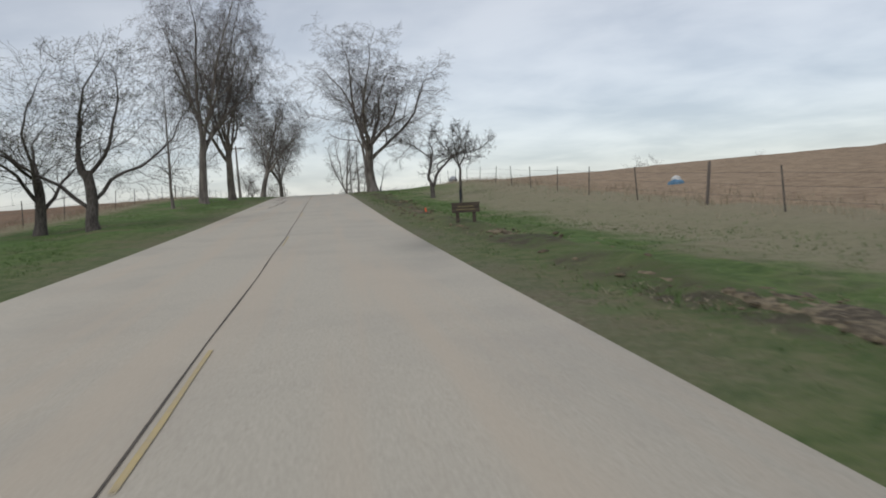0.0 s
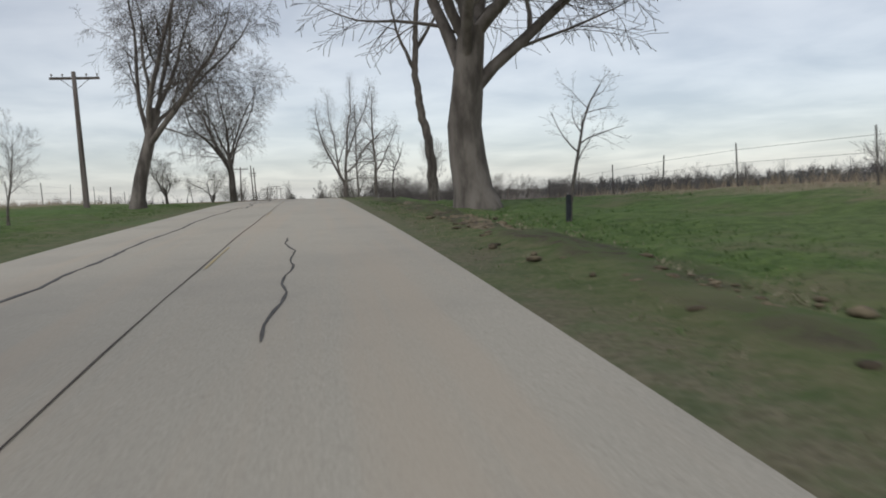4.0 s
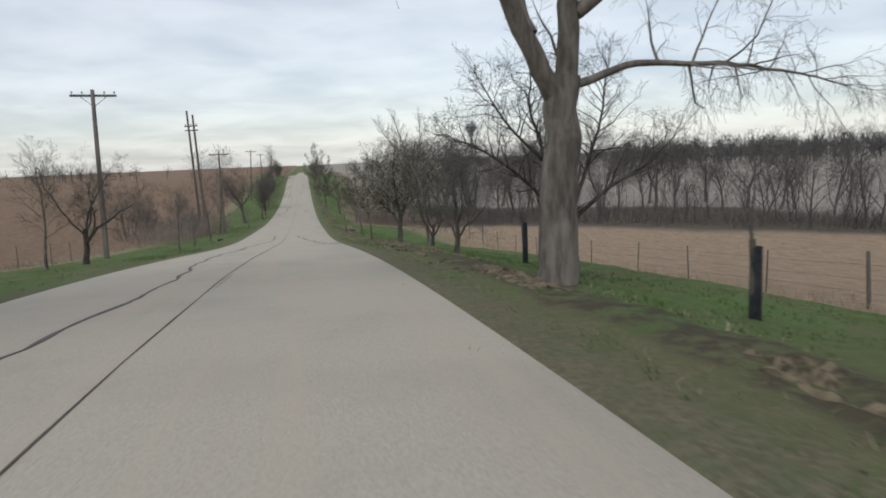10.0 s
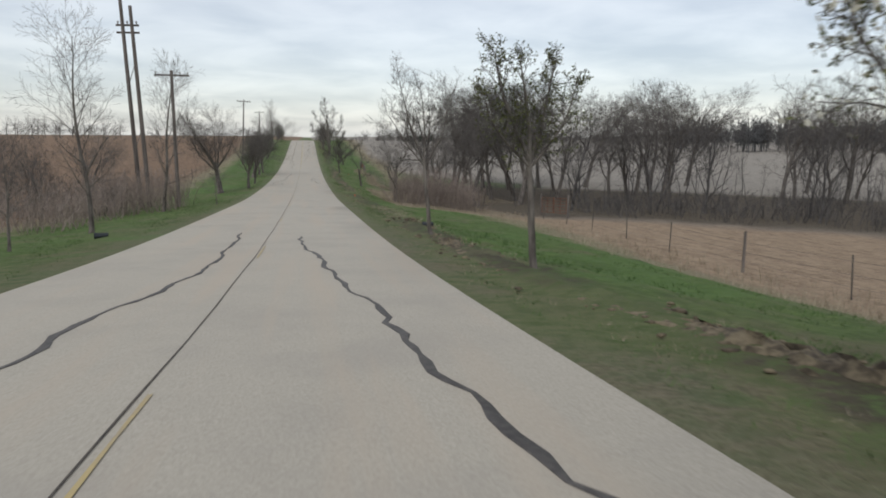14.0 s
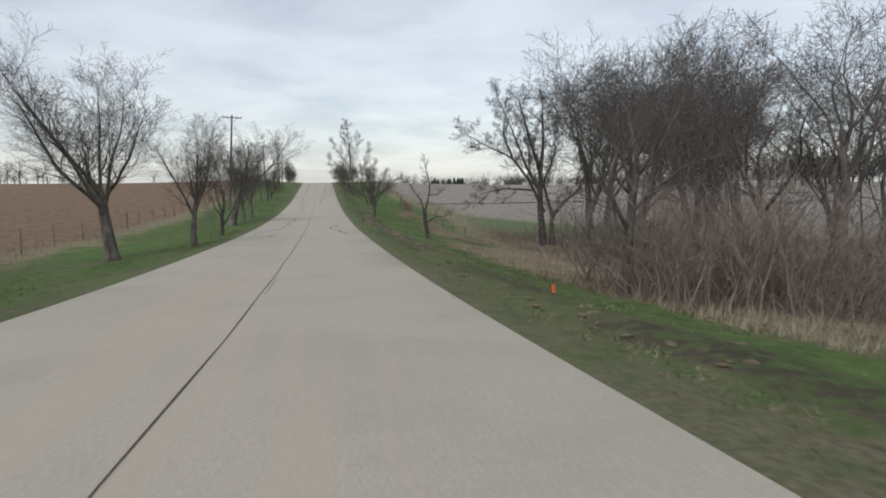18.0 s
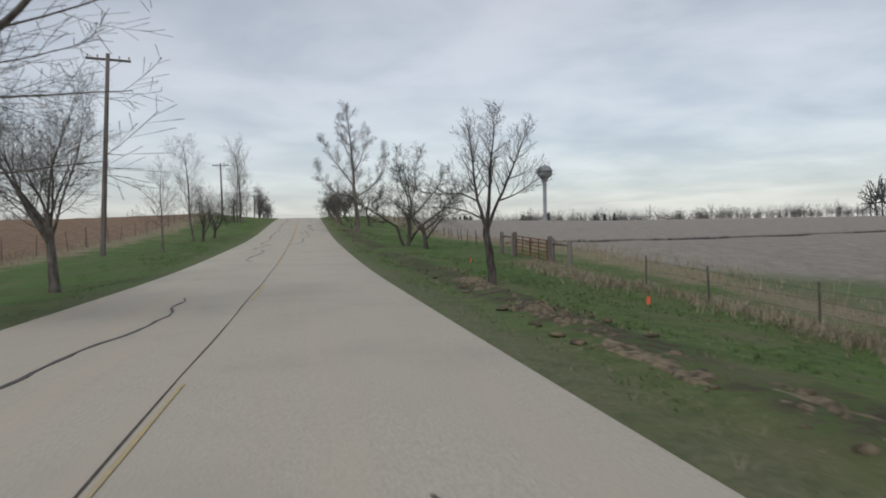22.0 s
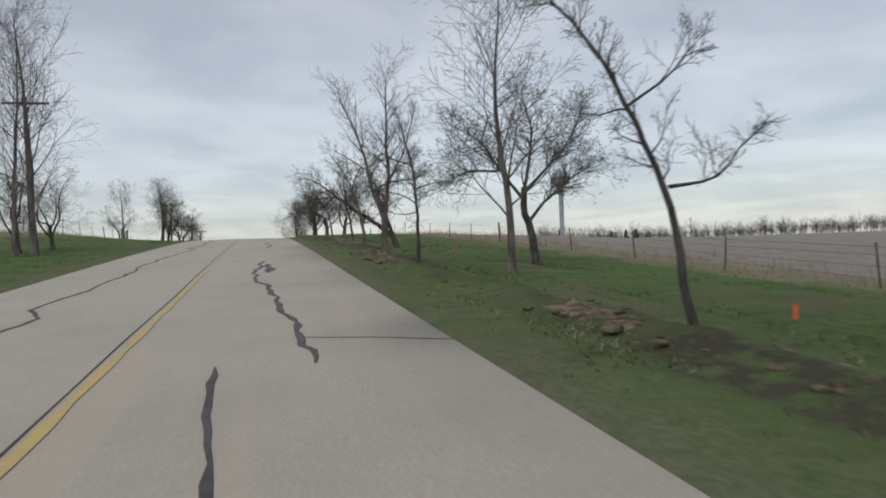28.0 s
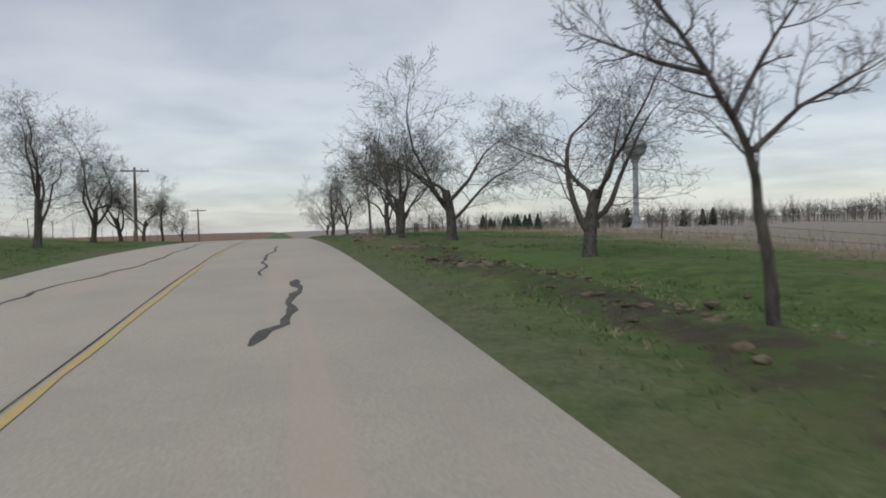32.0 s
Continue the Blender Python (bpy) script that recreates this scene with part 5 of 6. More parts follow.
drawn_tree(5.5, 310.6, "thin dark tree leaning over the road edge", [
    (0.055, 0.012, [(0, -.1), (-.22, 1.33), (-.62, 2.25), (-1.02, 2.88), (-1.55, 3.4)]),
    (0.022, 0.008, [(-.22, 1.5), (.48, 1.59), (.81, 1.93)]),
    (0.018, 0.008, [(-.66, 2.29), (-.21, 2.58), (-.07, 2.81)])], dense=6.8, reach=0.62, seed=41, bark=BARK_DARK, twig=TWIG_DARK, wander=0.2, first=0.35)
drawn_tree(6.3, 161.2, "wild pear tree breaking into cream-white blossom", [
    (0.15, 0.12, [(0, -.1), (.02, 1.0)]),
    (0.07, 0.012, [(-.05, .95), (-.3, 1.6), (-.9, 2.15), (-1.5, 2.8), (-1.8, 3.5)]),
    (0.09, 0.012, [(0, .9), (0, 1.87), (-.2, 2.7), (-.3, 3.6), (-.15, 4.7)]),
    (0.07, 0.012, [(.05, .95), (.2, 1.8), (.75, 2.25), (1.3, 2.95), (1.7, 3.7)]),
    (0.05, 0.012, [(0, 1.6), (-.6, 2.6), (-.9, 3.6), (-1.0, 4.4)]),
    (0.05, 0.012, [(.1, 1.6), (.6, 2.7), (.9, 3.7), (.9, 4.5)])], dense=14.0, reach=1.2, seed=43, bark=BARK_DARK, wander=0.2, buds=0.8, bloom=0.5, first=0.15)


drawn_tree(6.7, 139.2, "dark spreading crabapple behind the great cottonwood", [
    (0.12, 0.10, [(0, -.1), (.05, 1.1)]),
    (0.06, 0.012, [(0, 1.0), (-.8, 1.9), (-1.8, 2.6), (-2.4, 2.8)]),
    (0.06, 0.012, [(.05, 1.05), (-.3, 2.2), (-.6, 3.4), (-.5, 4.3)]),
    (0.06, 0.012, [(.08, 1.05), (.6, 2.2), (1.0, 3.2), (1.2, 4.2)]),
    (0.06, 0.012, [(.05, 1.0), (1.0, 1.7), (2.0, 2.2), (2.6, 2.7)]),
    (0.04, 0.012, [(-.35, 2.3), (-1.2, 3.1), (-1.6, 3.8)])], dense=11.0, reach=1.1, seed=59, bark=BARK_DARK, twig=TWIG_DARK, wander=0.22, droop=0.08)
drawn_tree(7.1, 238.2, "crooked little tree with a stout forked trunk", [
    (0.13, 0.10, [(0, -.1), (-.2, 1.65)]),
    (0.05, 0.012, [(-.08, .95), (.5, 1.33), (1.05, 1.27), (1.3, 1.5)]),
    (0.055, 0.012, [(-.2, 1.55), (-.45, 2.4), (-.8, 2.75), (-1.1, 3.3)]),
    (0.065, 0.012, [(-.18, 1.55), (.14, 2.9), (-.1, 4.05), (-.25, 4.5)]),
    (0.035, 0.01, [(.08, 2.55), (.73, 2.6), (.95, 3.1)])], dense=5.0, reach=0.7, seed=47, bark=BARK_DARK, wander=0.24)
drawn_tree(15.9, 243.5, "great dark spreading oak over the ditch", [
    (0.30, 0.03, [(0, -.3), (-.25, 2.9), (-.24, 5.0), (-1.2, 8.0), (-1.8, 10.0)]),
    (0.17, 0.03, [(-.27, 4.9), (.05, 7.0), (.1, 9.8)]),
    (0.14, 0.02, [(.02, 2.4), (-1.1, 4.5), (-2.4, 6.0), (-4.5, 6.9), (-5.5, 7.4)]),
    (0.09, 0.02, [(-.75, 3.9), (-2.9, 4.0), (-4.3, 3.65)]),
    (0.22, 0.03, [(.6, -.3), (.75, 2.0), (1.5, 2.8), (2.9, 3.9), (3.6, 5.2)]),
    (0.14, 0.02, [(.85, 2.0), (.3, 4.3), (1.3, 6.4), (1.6, 8.4)]),
    (0.12, 0.02, [(-.2, 3.6), (-1.4, 5.6), (-2.4, 7.9), (-3.4, 9.8)]),
    (0.09, 0.02, [(-2.4, 6.0), (-3.0, 7.6), (-2.8, 9.0)])], dense=3.0, reach=1.5, seed=53, levels=SHOOTS_TALL, bark=BARK_DARK, twig=TWIG_DARK, wander=0.2, fine=0.006)


def wood_at(spots, lo, hi, seed, group):
    r = random.Random(seed)
    for x, y in spots:
        plant("wood", x + r.uniform(-1.5, 1.5), y + r.uniform(-1.5, 1.5), r.uniform(lo, hi), r.uniform(0, 360), group)


# The wooded creek: across the road's right side, and along the far edge of the stubble field.
r = random.Random(8)
for x, y, h in ((22.2, 251, 14), (19.8, 246, 13), (23, 244.5, 14), (17.5, 237.5, 13), (20.5, 239.5, 13.5), (25.5, 241, 14), (30.5, 247, 12.5), (29.5, 241.5, 13), (26.5, 237, 12), (35, 240, 12.5), (41, 235, 13), (47.5, 238, 12), (26, 226, 11), (38, 229, 12), (20, 229, 10.5), (16.5, 222, 8), (31, 220, 10), (55, 226, 12), (12.2, 217.5, 7)):
    plant("wood", x, y, h, None, "creek wood", tilt=r.uniform(-5, 5), wide=r.uniform(0.95, 1.25))
for n in range(17):
    f = n / 17
    plant("wood", 20 + 46 * f + r.uniform(-4, 4), 226 - 14 * f + r.uniform(-9, 9), r.uniform(8, 12), None, "creek wood", tilt=r.uniform(-8, 8), wide=r.uniform(0.9, 1.35))
wood_at([(r.uniform(-17, -12), r.uniform(196, 214)) for _ in range(5)], 4, 6, 24, "creek wood")
spots = [(15 + 50 * f, 222 - 12 * f + r.uniform(-9, 12), r.uniform(3.5, 7.5)) for f in [r.random() for _ in range(50)]]
clump = lambda y: 0.5 + 0.5 * math.sin(y * 0.23 + 1.1) * math.sin(y * 0.071)
for n in range(70):
    y = r.uniform(92, 205)
    spots.append((50.5 + r.uniform(-1, 9) - max(0, y - 185) * 0.9, y, r.uniform(2.2, 4.0) + 3.0 * clump(y)))
grove("saplings", "pole_tree", spots, 5, "thin bare saplings along the edge of the wood")
spots = [(53 + r.uniform(-3.0, 10), y + r.uniform(-1.6, 1.6), r.uniform(3.5, 6.0) + 5.5 * clump(y)) for y in np.arange(92, 202, 2.3)]
spots += [(22 + n, 209 - 0.9 * n + r.uniform(0, 9), r.uniform(4, 9.5)) for n in range(0, 36, 2)]
spots += [(r.uniform(60, 100), r.uniform(140, 215), r.uniform(6, 10)) for n in range(18)]
grove("field_edge_wood", "far", spots, 6, "bare grey-brown wood along the stubble field")
grove("far_wood", "far", [(r.uniform(128, 172), 40 + n * 3.6 + r.uniform(-2, 2), r.uniform(6.0, 13)) for n in range(74)], 7, "bare wood on the rise beyond the grey field")


def thicket(x0, x1, y0, y1, count, height, seed, mat):
    """A tangle of thin stems and side twigs."""
    r = random.Random(seed)
    lines = []
    for _ in range(count):
        x, y = r.uniform(x0, x1), r.uniform(y0, y1)
        p, d, h = Vector((x, y, float(land_z(x, y)) - 0.05)), Vector((r.gauss(0, .3), r.gauss(0, .3), 1)), height * r.uniform(0.5, 1.1)
        pts = [p.copy()]
        for s in range(5):
            d = (d + Vector((r.gauss(0, .16), r.gauss(0, .16), 0.02))).normalized()
            p = p + d * h / 5
            pts.append(p.copy())
            if s > 0:
                for _ in range(3):
                    e, q = (d + Vector((r.gauss(0, .7), r.gauss(0, .7), r.gauss(0.1, .3)))).normalized(), p.copy()
                    side = [q.copy()]
                    for _ in range(2):
                        e = (e + Vector((r.gauss(0, .2), r.gauss(0, .2), 0.06))).normalized()
                        q = q + e * h * r.uniform(0.09, 0.18)
                        side.append(q.copy())
                    lines.append(([tuple(v) for v in side], [0.007, 0.0055, 0.004]))
        lines.append(([tuple(v) for v in pts], [0.02, 0.017, 0.014, 0.011, 0.008, 0.005]))
    ob = part("thicket", mesh_arrays("thicket", *tubes(lines, 3)), mat)
    return tagged(ob, "dense leafless thicket of thin grey-brown stems", "bushes", kind="stuff")


thicket(7.6, 14.5, 211, 218, 380, 2.5, 1, BRUSH)
thicket(9, 14, 211, 216, 120, 3.0, 2, BRUSH)
thicket(-13, -7.4, 204, 214, 260, 2.6, 8, BRUSH)
thicket(-14, -8.8, 190, 204, 240, 2.0, 3, BRUSH)
thicket(-19, -10, 203, 214, 200, 2.6, 4, TWIG)
thicket(22, 66, 206, 222, 260, 1.3, 5, TWIG_DARK)
thicket(51, 60, 92, 190, 900, 1.9, 6, TWIG_DARK)
for n in range(7):
    thicket(22 + n * 5, 28 + n * 5, 202 - n * 4.5, 212 - n * 4.5, 150, 1.7, 30 + n, TWIG_DARK)
thicket(17, 28, 238, 254, 200, 0.6, 7, TWIG_DARK)


def far_trees(name, spots, lo, hi, seed, mat, label, fat=1.0):
    """A far tree line: many small bare round crowns in one mesh."""
    r = random.Random(seed)
    lines = []
    for x, y in spots:
        z, h = float(land_z(x, y)) - 0.2, r.uniform(lo, hi)
        wide, mid, tall = h * r.uniform(0.24, 0.42), z + h * r.uniform(0.52, 0.62), h * r.uniform(0.34, 0.42)
        fork = Vector((x + r.uniform(-.3, .3), y, z + h * 0.3))
        lines.append(([(x, y, z), tuple(fork), (x, y, mid)], [0.02 * h, 0.015 * h, 0.006 * h]))
        for _ in range(24):
            d = Vector((r.gauss(0, 1), r.gauss(0, 1), r.gauss(0.15, 1))).normalized()
            tip = Vector((x + d.x * wide, y + d.y * wide, mid + d.z * tall)) + Vector((r.uniform(-.06, .06), 0, r.uniform(-.06, .06))) * h
            a = fork.lerp(Vector((x, y, mid)), r.random())
            knee = a.lerp(tip, 0.6) - Vector((0, 0, 0.04 * h))
            lines.append(([tuple(a), tuple(knee), tuple(tip)], [0.006 * h * fat, 0.004 * h * fat, 0.0022 * h * fat]))
            for _ in range(2):
                e = (d + Vector((r.gauss(0, .8), r.gauss(0, .8), r.gauss(0.2, .6)))).normalized() * h * r.uniform(0.06, 0.14)
                b = knee.lerp(tip, r.random())
                lines.append(([tuple(b), tuple(b + e)], [0.003 * h * fat, 0.002 * h * fat]))
    ob = part(name, mesh_arrays(name, *tubes(lines, 3)), mat)
    return tagged(ob, label, "trees", kind="stuff")


r = random.Random(31)
far_trees("far_woods", [(r.uniform(75, 420), r.uniform(560, 620)) for _ in range(150)] + [(x + r.uniform(-3, 3), 470 + r.uniform(0, 90)) for x in np.arange(215, 900, 5.5)], 3.5, 10, 1, TWIG, "far bare tree line on the skyline behind the field")
bearing = [(radians(r.uniform(25, 58)), r.uniform(205, 275)) for _ in range(300)]
# The haze over this wood is put into its twig colour.
far_trees("far_woods", [(d * math.sin(a), 120 + d * math.cos(a)) for a, d in bearing], 5.5, 9.5, 2, HAZED_TWIG, "dark leafless wood beyond the grey field", 2.6)
far_trees("far_woods", [(r.uniform(-330, -240), y) for y in np.arange(120, 800, 5)], 5, 11, 3, TWIG, "far bare tree line behind the brown field")
far_trees("far_woods", [(r.gauss(-104, 12), r.uniform(420, 500)) for _ in range(30)] + [(-46, 445), (-70, 450), (-61, 470)], 5, 10, 6, TWIG, "bare trees on the skyline of the brown field")
far_trees("far_woods", [(r.uniform(280, 420), r.uniform(40, 470)) for _ in range(180)], 8, 13, 4, TWIG, "far bare tree line on the hill across the valley", 1.8)
far_trees("far_woods", [(r.uniform(28, 270), r.uniform(500, 560)) for _ in range(260)], 4.5, 9, 5, TWIG, "far bare tree line on the skyline behind the field")


def pine(x, y, h, seed):
    """A far evergreen: a trunk and ragged tiers of boughs."""
    r = random.Random(seed)
    ob = new("pine_tree")
    ob.matrix_basis = pose(x, y, float(land_z(x, y)) - 0.1)
    part("trunk", mesh_arrays("pine_trunk", *tubes([([(0, 0, 0), (0, 0, h * 0.9)], [0.2, 0.05])], 6)), BARK_DARK, ob)
    verts, faces = [], []
    for tier in range(14):
        z = h * (0.12 + 0.86 * tier / 14)
        reach = h * 0.34 * (1 - tier / 15) ** 0.8
        for n in range(9):
            a = r.uniform(0, 2 * math.pi)
            w, l, b = 0.32 * reach + 0.1, reach * r.uniform(0.7, 1.15), len(verts)
            c, s = math.cos(a), math.sin(a)
            verts += [(0, 0, z + 0.25), (c * l * .6 - s * w, s * l * .6 + c * w, z - 0.15), (c * l, s * l, z - 0.35 * r.random() - 0.2), (c * l * .6 + s * w, s * l * .6 - c * w, z - 0.15), (c * l * .5, s * l * .5, z + 0.2)]
            faces += [(b, b + 1, b + 4), (b + 1, b + 2, b + 4), (b + 2, b + 3, b + 4), (b + 3, b, b + 4)]
    part("crown", mesh_of("pine_crown", verts, faces), PINE, ob)
    return tagged(ob, "dark green pine on the far skyline", "pine tree", "skyline pines")


for n in range(13):
    pine(46 + r.uniform(0, 17), 500 + r.uniform(-6, 8), r.uniform(3.5, 5.6), 50 + n)
for n in range(9):
    pine(96 + r.uniform(0, 14) + (34 if n > 5 else 0), 545 + r.uniform(-8, 8), r.uniform(4.5, 7.5), n)


# ---- poles ----
def box_mesh(name, boxes, bevel=0.006):
    """Bevelled boxes (centre, size) in one mesh."""
    bm = bmesh.new()
    for at, size in boxes:
        bmesh.ops.create_cube(bm, size=1, matrix=Matrix.Translation(at) @ Matrix.Diagonal((*size, 1)))
    if bevel:
        bmesh.ops.bevel(bm, geom=bm.edges[:], offset=bevel, segments=1)
    me = bpy.data.meshes.new(name)
    bm.to_mesh(me)
    bm.free()
    return me


def rod(name, pts, radii, mat, parent, sides=8, label=""):
    return part(name, mesh_arrays(name, *tubes([(pts, radii)], sides), True), mat, parent, label)


def utility_pole(x, y, height, yaw=0.0, lean=0.0):
    """A wooden line pole with crossarm and insulators."""
    ob = new("utility_pole")
    ob.matrix_basis = pose(x, y, float(land_z(x, y)) - 0.1, 0, lean, yaw)
    rod("pole", [(0, 0, 0), (0, 0, height * 0.5), (0, 0, height), (0, 0, height + 0.02)], [0.15, 0.125, 0.10, 0.02], POLE_WOOD, ob, 10)
    z = height - 0.3
    part("crossarm", box_mesh("crossarm", [((0, 0.13, z), (2.3, 0.10, 0.12))]), POLE_WOOD, ob)
    for s in (-1, 1):
        rod("brace", [(s * 0.65, 0.15, z - 0.05), (0, 0.11, z - 0.6)], [0.015, 0.015], WIRE, ob, 4)
    for s in (-1.05, -0.55, 0.55, 1.05):
        rod("insulator", [(s, 0.13, z + 0.05), (s, 0.13, z + 0.12), (s, 0.13, z + 0.15), (s, 0.13, z + 0.22), (s, 0.13, z + 0.24)], [0.015, 0.02, 0.05, 0.045, 0.01], GLASSY, ob)
    return tagged(ob, "weathered wooden utility pole with a crossarm", "utility pole", "line poles")


def twin_pole(x, y, height):
    """Two tall poles side by side with steel braces between them."""
    ob = new("twin_utility_pole")
    ob.matrix_basis = pose(x, y, float(land_z(x, y)) - 0.1, 0, -2, 8)
    for s in (-0.3, 0.3):
        rod("pole", [(s, 0, 0), (s, 0, height * 0.5), (s, 0, height + (0.5 if s < 0 else 0))], [0.17, 0.145, 0.115], POLE_WOOD, ob, 10)
    for z in (height - 1.3, height - 1.8):
        part("crossarm", box_mesh("crossarm", [((0, 0.17, z), (1.5, 0.10, 0.13))]), POLE_WOOD, ob)
    for z in (height * 0.3, height * 0.62):
        rod("brace", [(-0.3, 0, z), (0.3, 0, z + 1.6)], [0.03, 0.03], WIRE, ob, 5)
    for s in (-0.6, 0, 0.6):
        rod("insulator", [(s, 0.17, height - 1.22), (s, 0.17, height - 1.12), (s, 0.17, height - 1.02), (s, 0.17, height - 1.0)], [0.03, 0.06, 0.055, 0.01], GLASSY, ob)
    return tagged(ob, "tall pair of weathered poles braced together", "utility pole", "line poles")


for x, y, h, lean in ((-9.8, 92.8, 6.9, -1), (-9.35, 166.5, 9.3, 1), (-8.0, 211.3, 9.6, 0), (-9.9, 284, 11.2, 3), (-10.7, 346.5, 7.9, -1), (-10.5, 405, 6.6, 1), (-10.5, 452, 5.5, 0)):
    utility_pole(x, y, h, 3, lean)
twin_pole(-10.6, 213.0, 14.3)



# ---- water tower ----
def water_tower(x, y, ball, z_ball):
    ob = new("water_tower")
    z0 = float(land_z(x, y)) - 0.3
    ob.matrix_basis = pose(x, y, z0)
    c, b = z_ball - z0, ball / 2
    stem = [(0, 0, z) for z in (0, 0.5, 2.0, 5.0, c - b * 1.5, c - b * 1.1, c - b * 0.86)]
    rod("stem", stem, [b * 0.72, b * 0.66, b * 0.36, b * 0.24, b * 0.24, b * 0.34, b * 0.52], TOWER, ob, 24)
    a = np.linspace(-1.1, 1.53, 18)
    rod("tank", [(0, 0, c + b * 0.92 * math.sin(t)) for t in a], [b * math.cos(t) for t in a], TOWER, ob, 32)
    part("tank_band", mesh_arrays("tank_band", *tubes([([(0, 0, c - b * 0.16), (0, 0, c), (0, 0, c + b * 0.16)], [b * 1.0, b * 1.012, b * 1.0])], 32), True), TOWER_DARK, ob, "dark faded band round the tank")
    rod("vent", [(0, 0, c + b * 0.9), (0, 0, c + b * 1.02), (0, 0, c + b * 1.06)], [0.35, 0.35, 0.05], TOWER, ob, 12)
    return tagged(ob, "pale grey ball water tower on a slim stem beyond the fields", "water tower")


water_tower(98.5, 515, 6.4, 20.0)


# ---- fences and gates ----
POST = mesh_arrays("post", *tubes([([(0, 0, -0.2), (0, 0, 1.25), (0, 0, 1.27)], [0.024, 0.022, 0.008])], 6))
POST.materials.append(STEEL_GREEN)
STAKE = mesh_arrays("wooden_post", *tubes([([(0, 0, -0.2), (0.01, 0, 0.7), (0.02, 0, 1.38), (0.02, 0, 1.42)], [0.055, 0.05, 0.047, 0.03])], 9), True)
STAKE.materials.append(POLE_WOOD)


def fence(x, y0, y1, step, seed, wood_each=9, bend=0.0, drift=0.0, heights=(0.35, 0.7, 1.05), tall=1.0):
    """Steel posts, a wooden one now and then, and strands of wire."""
    r = random.Random(seed)
    ob = new("wire_fence")
    spots = []
    y, n = y0, 0
    while y <= y1:
        px = x + r.uniform(-0.12, 0.12) + bend * math.sin((y - y0) / (y1 - y0) * math.pi) + drift * (y - y0) / (y1 - y0)
        z = float(land_z(px, y))
        post = part("post", STAKE if n % wood_each == wood_each - 1 else POST, None, ob)
        post.matrix_basis = pose(px, y, z, r.uniform(-5, 5), r.uniform(-5, 5), r.uniform(0, 360)) @ Matrix.Diagonal((1, 1, tall, 1))
        spots.append((px, y, z))
        y, n = y + step * r.uniform(0.85, 1.15), n + 1
    for h in heights:
        pts = [(a, b, c + h * tall + r.uniform(-0.03, 0.03)) for a, b, c in spots]
        rod("wire", pts, [0.005] * len(pts), WIRE, ob, 3)
    return tagged(ob, "rusty wire fence on thin steel posts along the field", "fence", "field fences")


fence(12.8, -14, 60, 4.6, 1, drift=0.5)
fence(13.3, 64, 203, 4.6, 6, drift=3.0)
fence(10.4, 244, 263, 3.2, 2, drift=-0.6, tall=0.66)
fence(9.7, 275.6, 302, 3.95, 7, drift=3.2, tall=0.68)
fence(12.9, 302, 440, 4.4, 3, heights=(0.3, 0.6, 0.9, 1.15), tall=0.72)
fence(-13.5, -10, 178, 4.8, 4)
fence(-13.8, 216, 440, 4.6, 5)


def gate(at, to, mat, label, tall=1.0):
    """A tubular farm gate with its posts, from one post to the other."""
    ob = new("farm_gate")
    run, l = math.atan2(to[1] - at[1], to[0] - at[0]), math.hypot(to[0] - at[0], to[1] - at[1])
    ob.matrix_basis = pose(at[0], at[1], float(land_z(*at)), 0, 0, math.degrees(run) - 90)
    tilt = float(land_z(*to) - land_z(*at))
    for h in [tall * v for v in (0.16, 0.30, 0.44, 0.58, 0.72, 0.86)]:
        rod("rail", [(0, 0.15, h), (0, l - 0.15, h + tilt)], [0.022, 0.022], mat, ob, 7)
    for f in (0.02, 0.25, 0.485, 0.515, 0.75, 0.98) if l > 4 else (0.02, 0.35, 0.66, 0.98):
        yy = 0.15 + (l - 0.3) * f
        rod("upright", [(0.03, yy, 0.15 * tall + tilt * f), (0.03, yy, 0.88 * tall + tilt * f)], [0.022, 0.022], mat, ob, 7)
    for yy, up in ((0, 0), (l, tilt)):
        rod("gate_post", [(0, yy, -0.3 + up), (0, yy, 0.96 * tall + up), (0, yy, 1.01 * tall + up), (0, yy, 1.03 * tall + up)], [0.085, 0.08, 0.075, 0.03], POLE_WOOD, ob, 10, "thick wooden gate post")
    return tagged(ob, label, "gate", "field gates")


gate((18.3, 208.6), (18.6, 203.9), RUST, "rusty orange tubular farm gate between wooden posts", 1.5)
gate((9.7, 271.1), (9.7, 266.9), RUST, "rusty red tubular farm gate between wooden posts")
gate((-10.6, 371), (-10.8, 374.6), STEEL_GREEN, "dark tubular farm gate beyond the crabapples")


def brace_panel(at, to):
    ob = new("fence_brace")
    run, l = math.atan2(to[1] - at[1], to[0] - at[0]), math.hypot(to[0] - at[0], to[1] - at[1])
    ob.matrix_basis = pose(at[0], at[1], float(land_z(*at)), 0, 0, math.degrees(run) - 90)
    tilt = float(land_z(*to) - land_z(*at))
    for yy, up in ((0, 0), (l, tilt)):
        rod("post", [(0, yy, -0.3 + up), (0, yy, 0.94 + up), (0, yy, 0.97 + up)], [0.085, 0.08, 0.03], POLE_WOOD, ob, 10)
    rod("rail", [(0, 0, 0.78), (0, l, 0.80 + tilt)], [0.045, 0.04], POLE_WOOD, ob, 8)
    return tagged(ob, "wooden fence corner brace with a round rail", "fence brace", "fence corners")


brace_panel((9.65, 272.9), (9.7, 271.35))
brace_panel((9.7, 266.65), (9.7, 265.0))


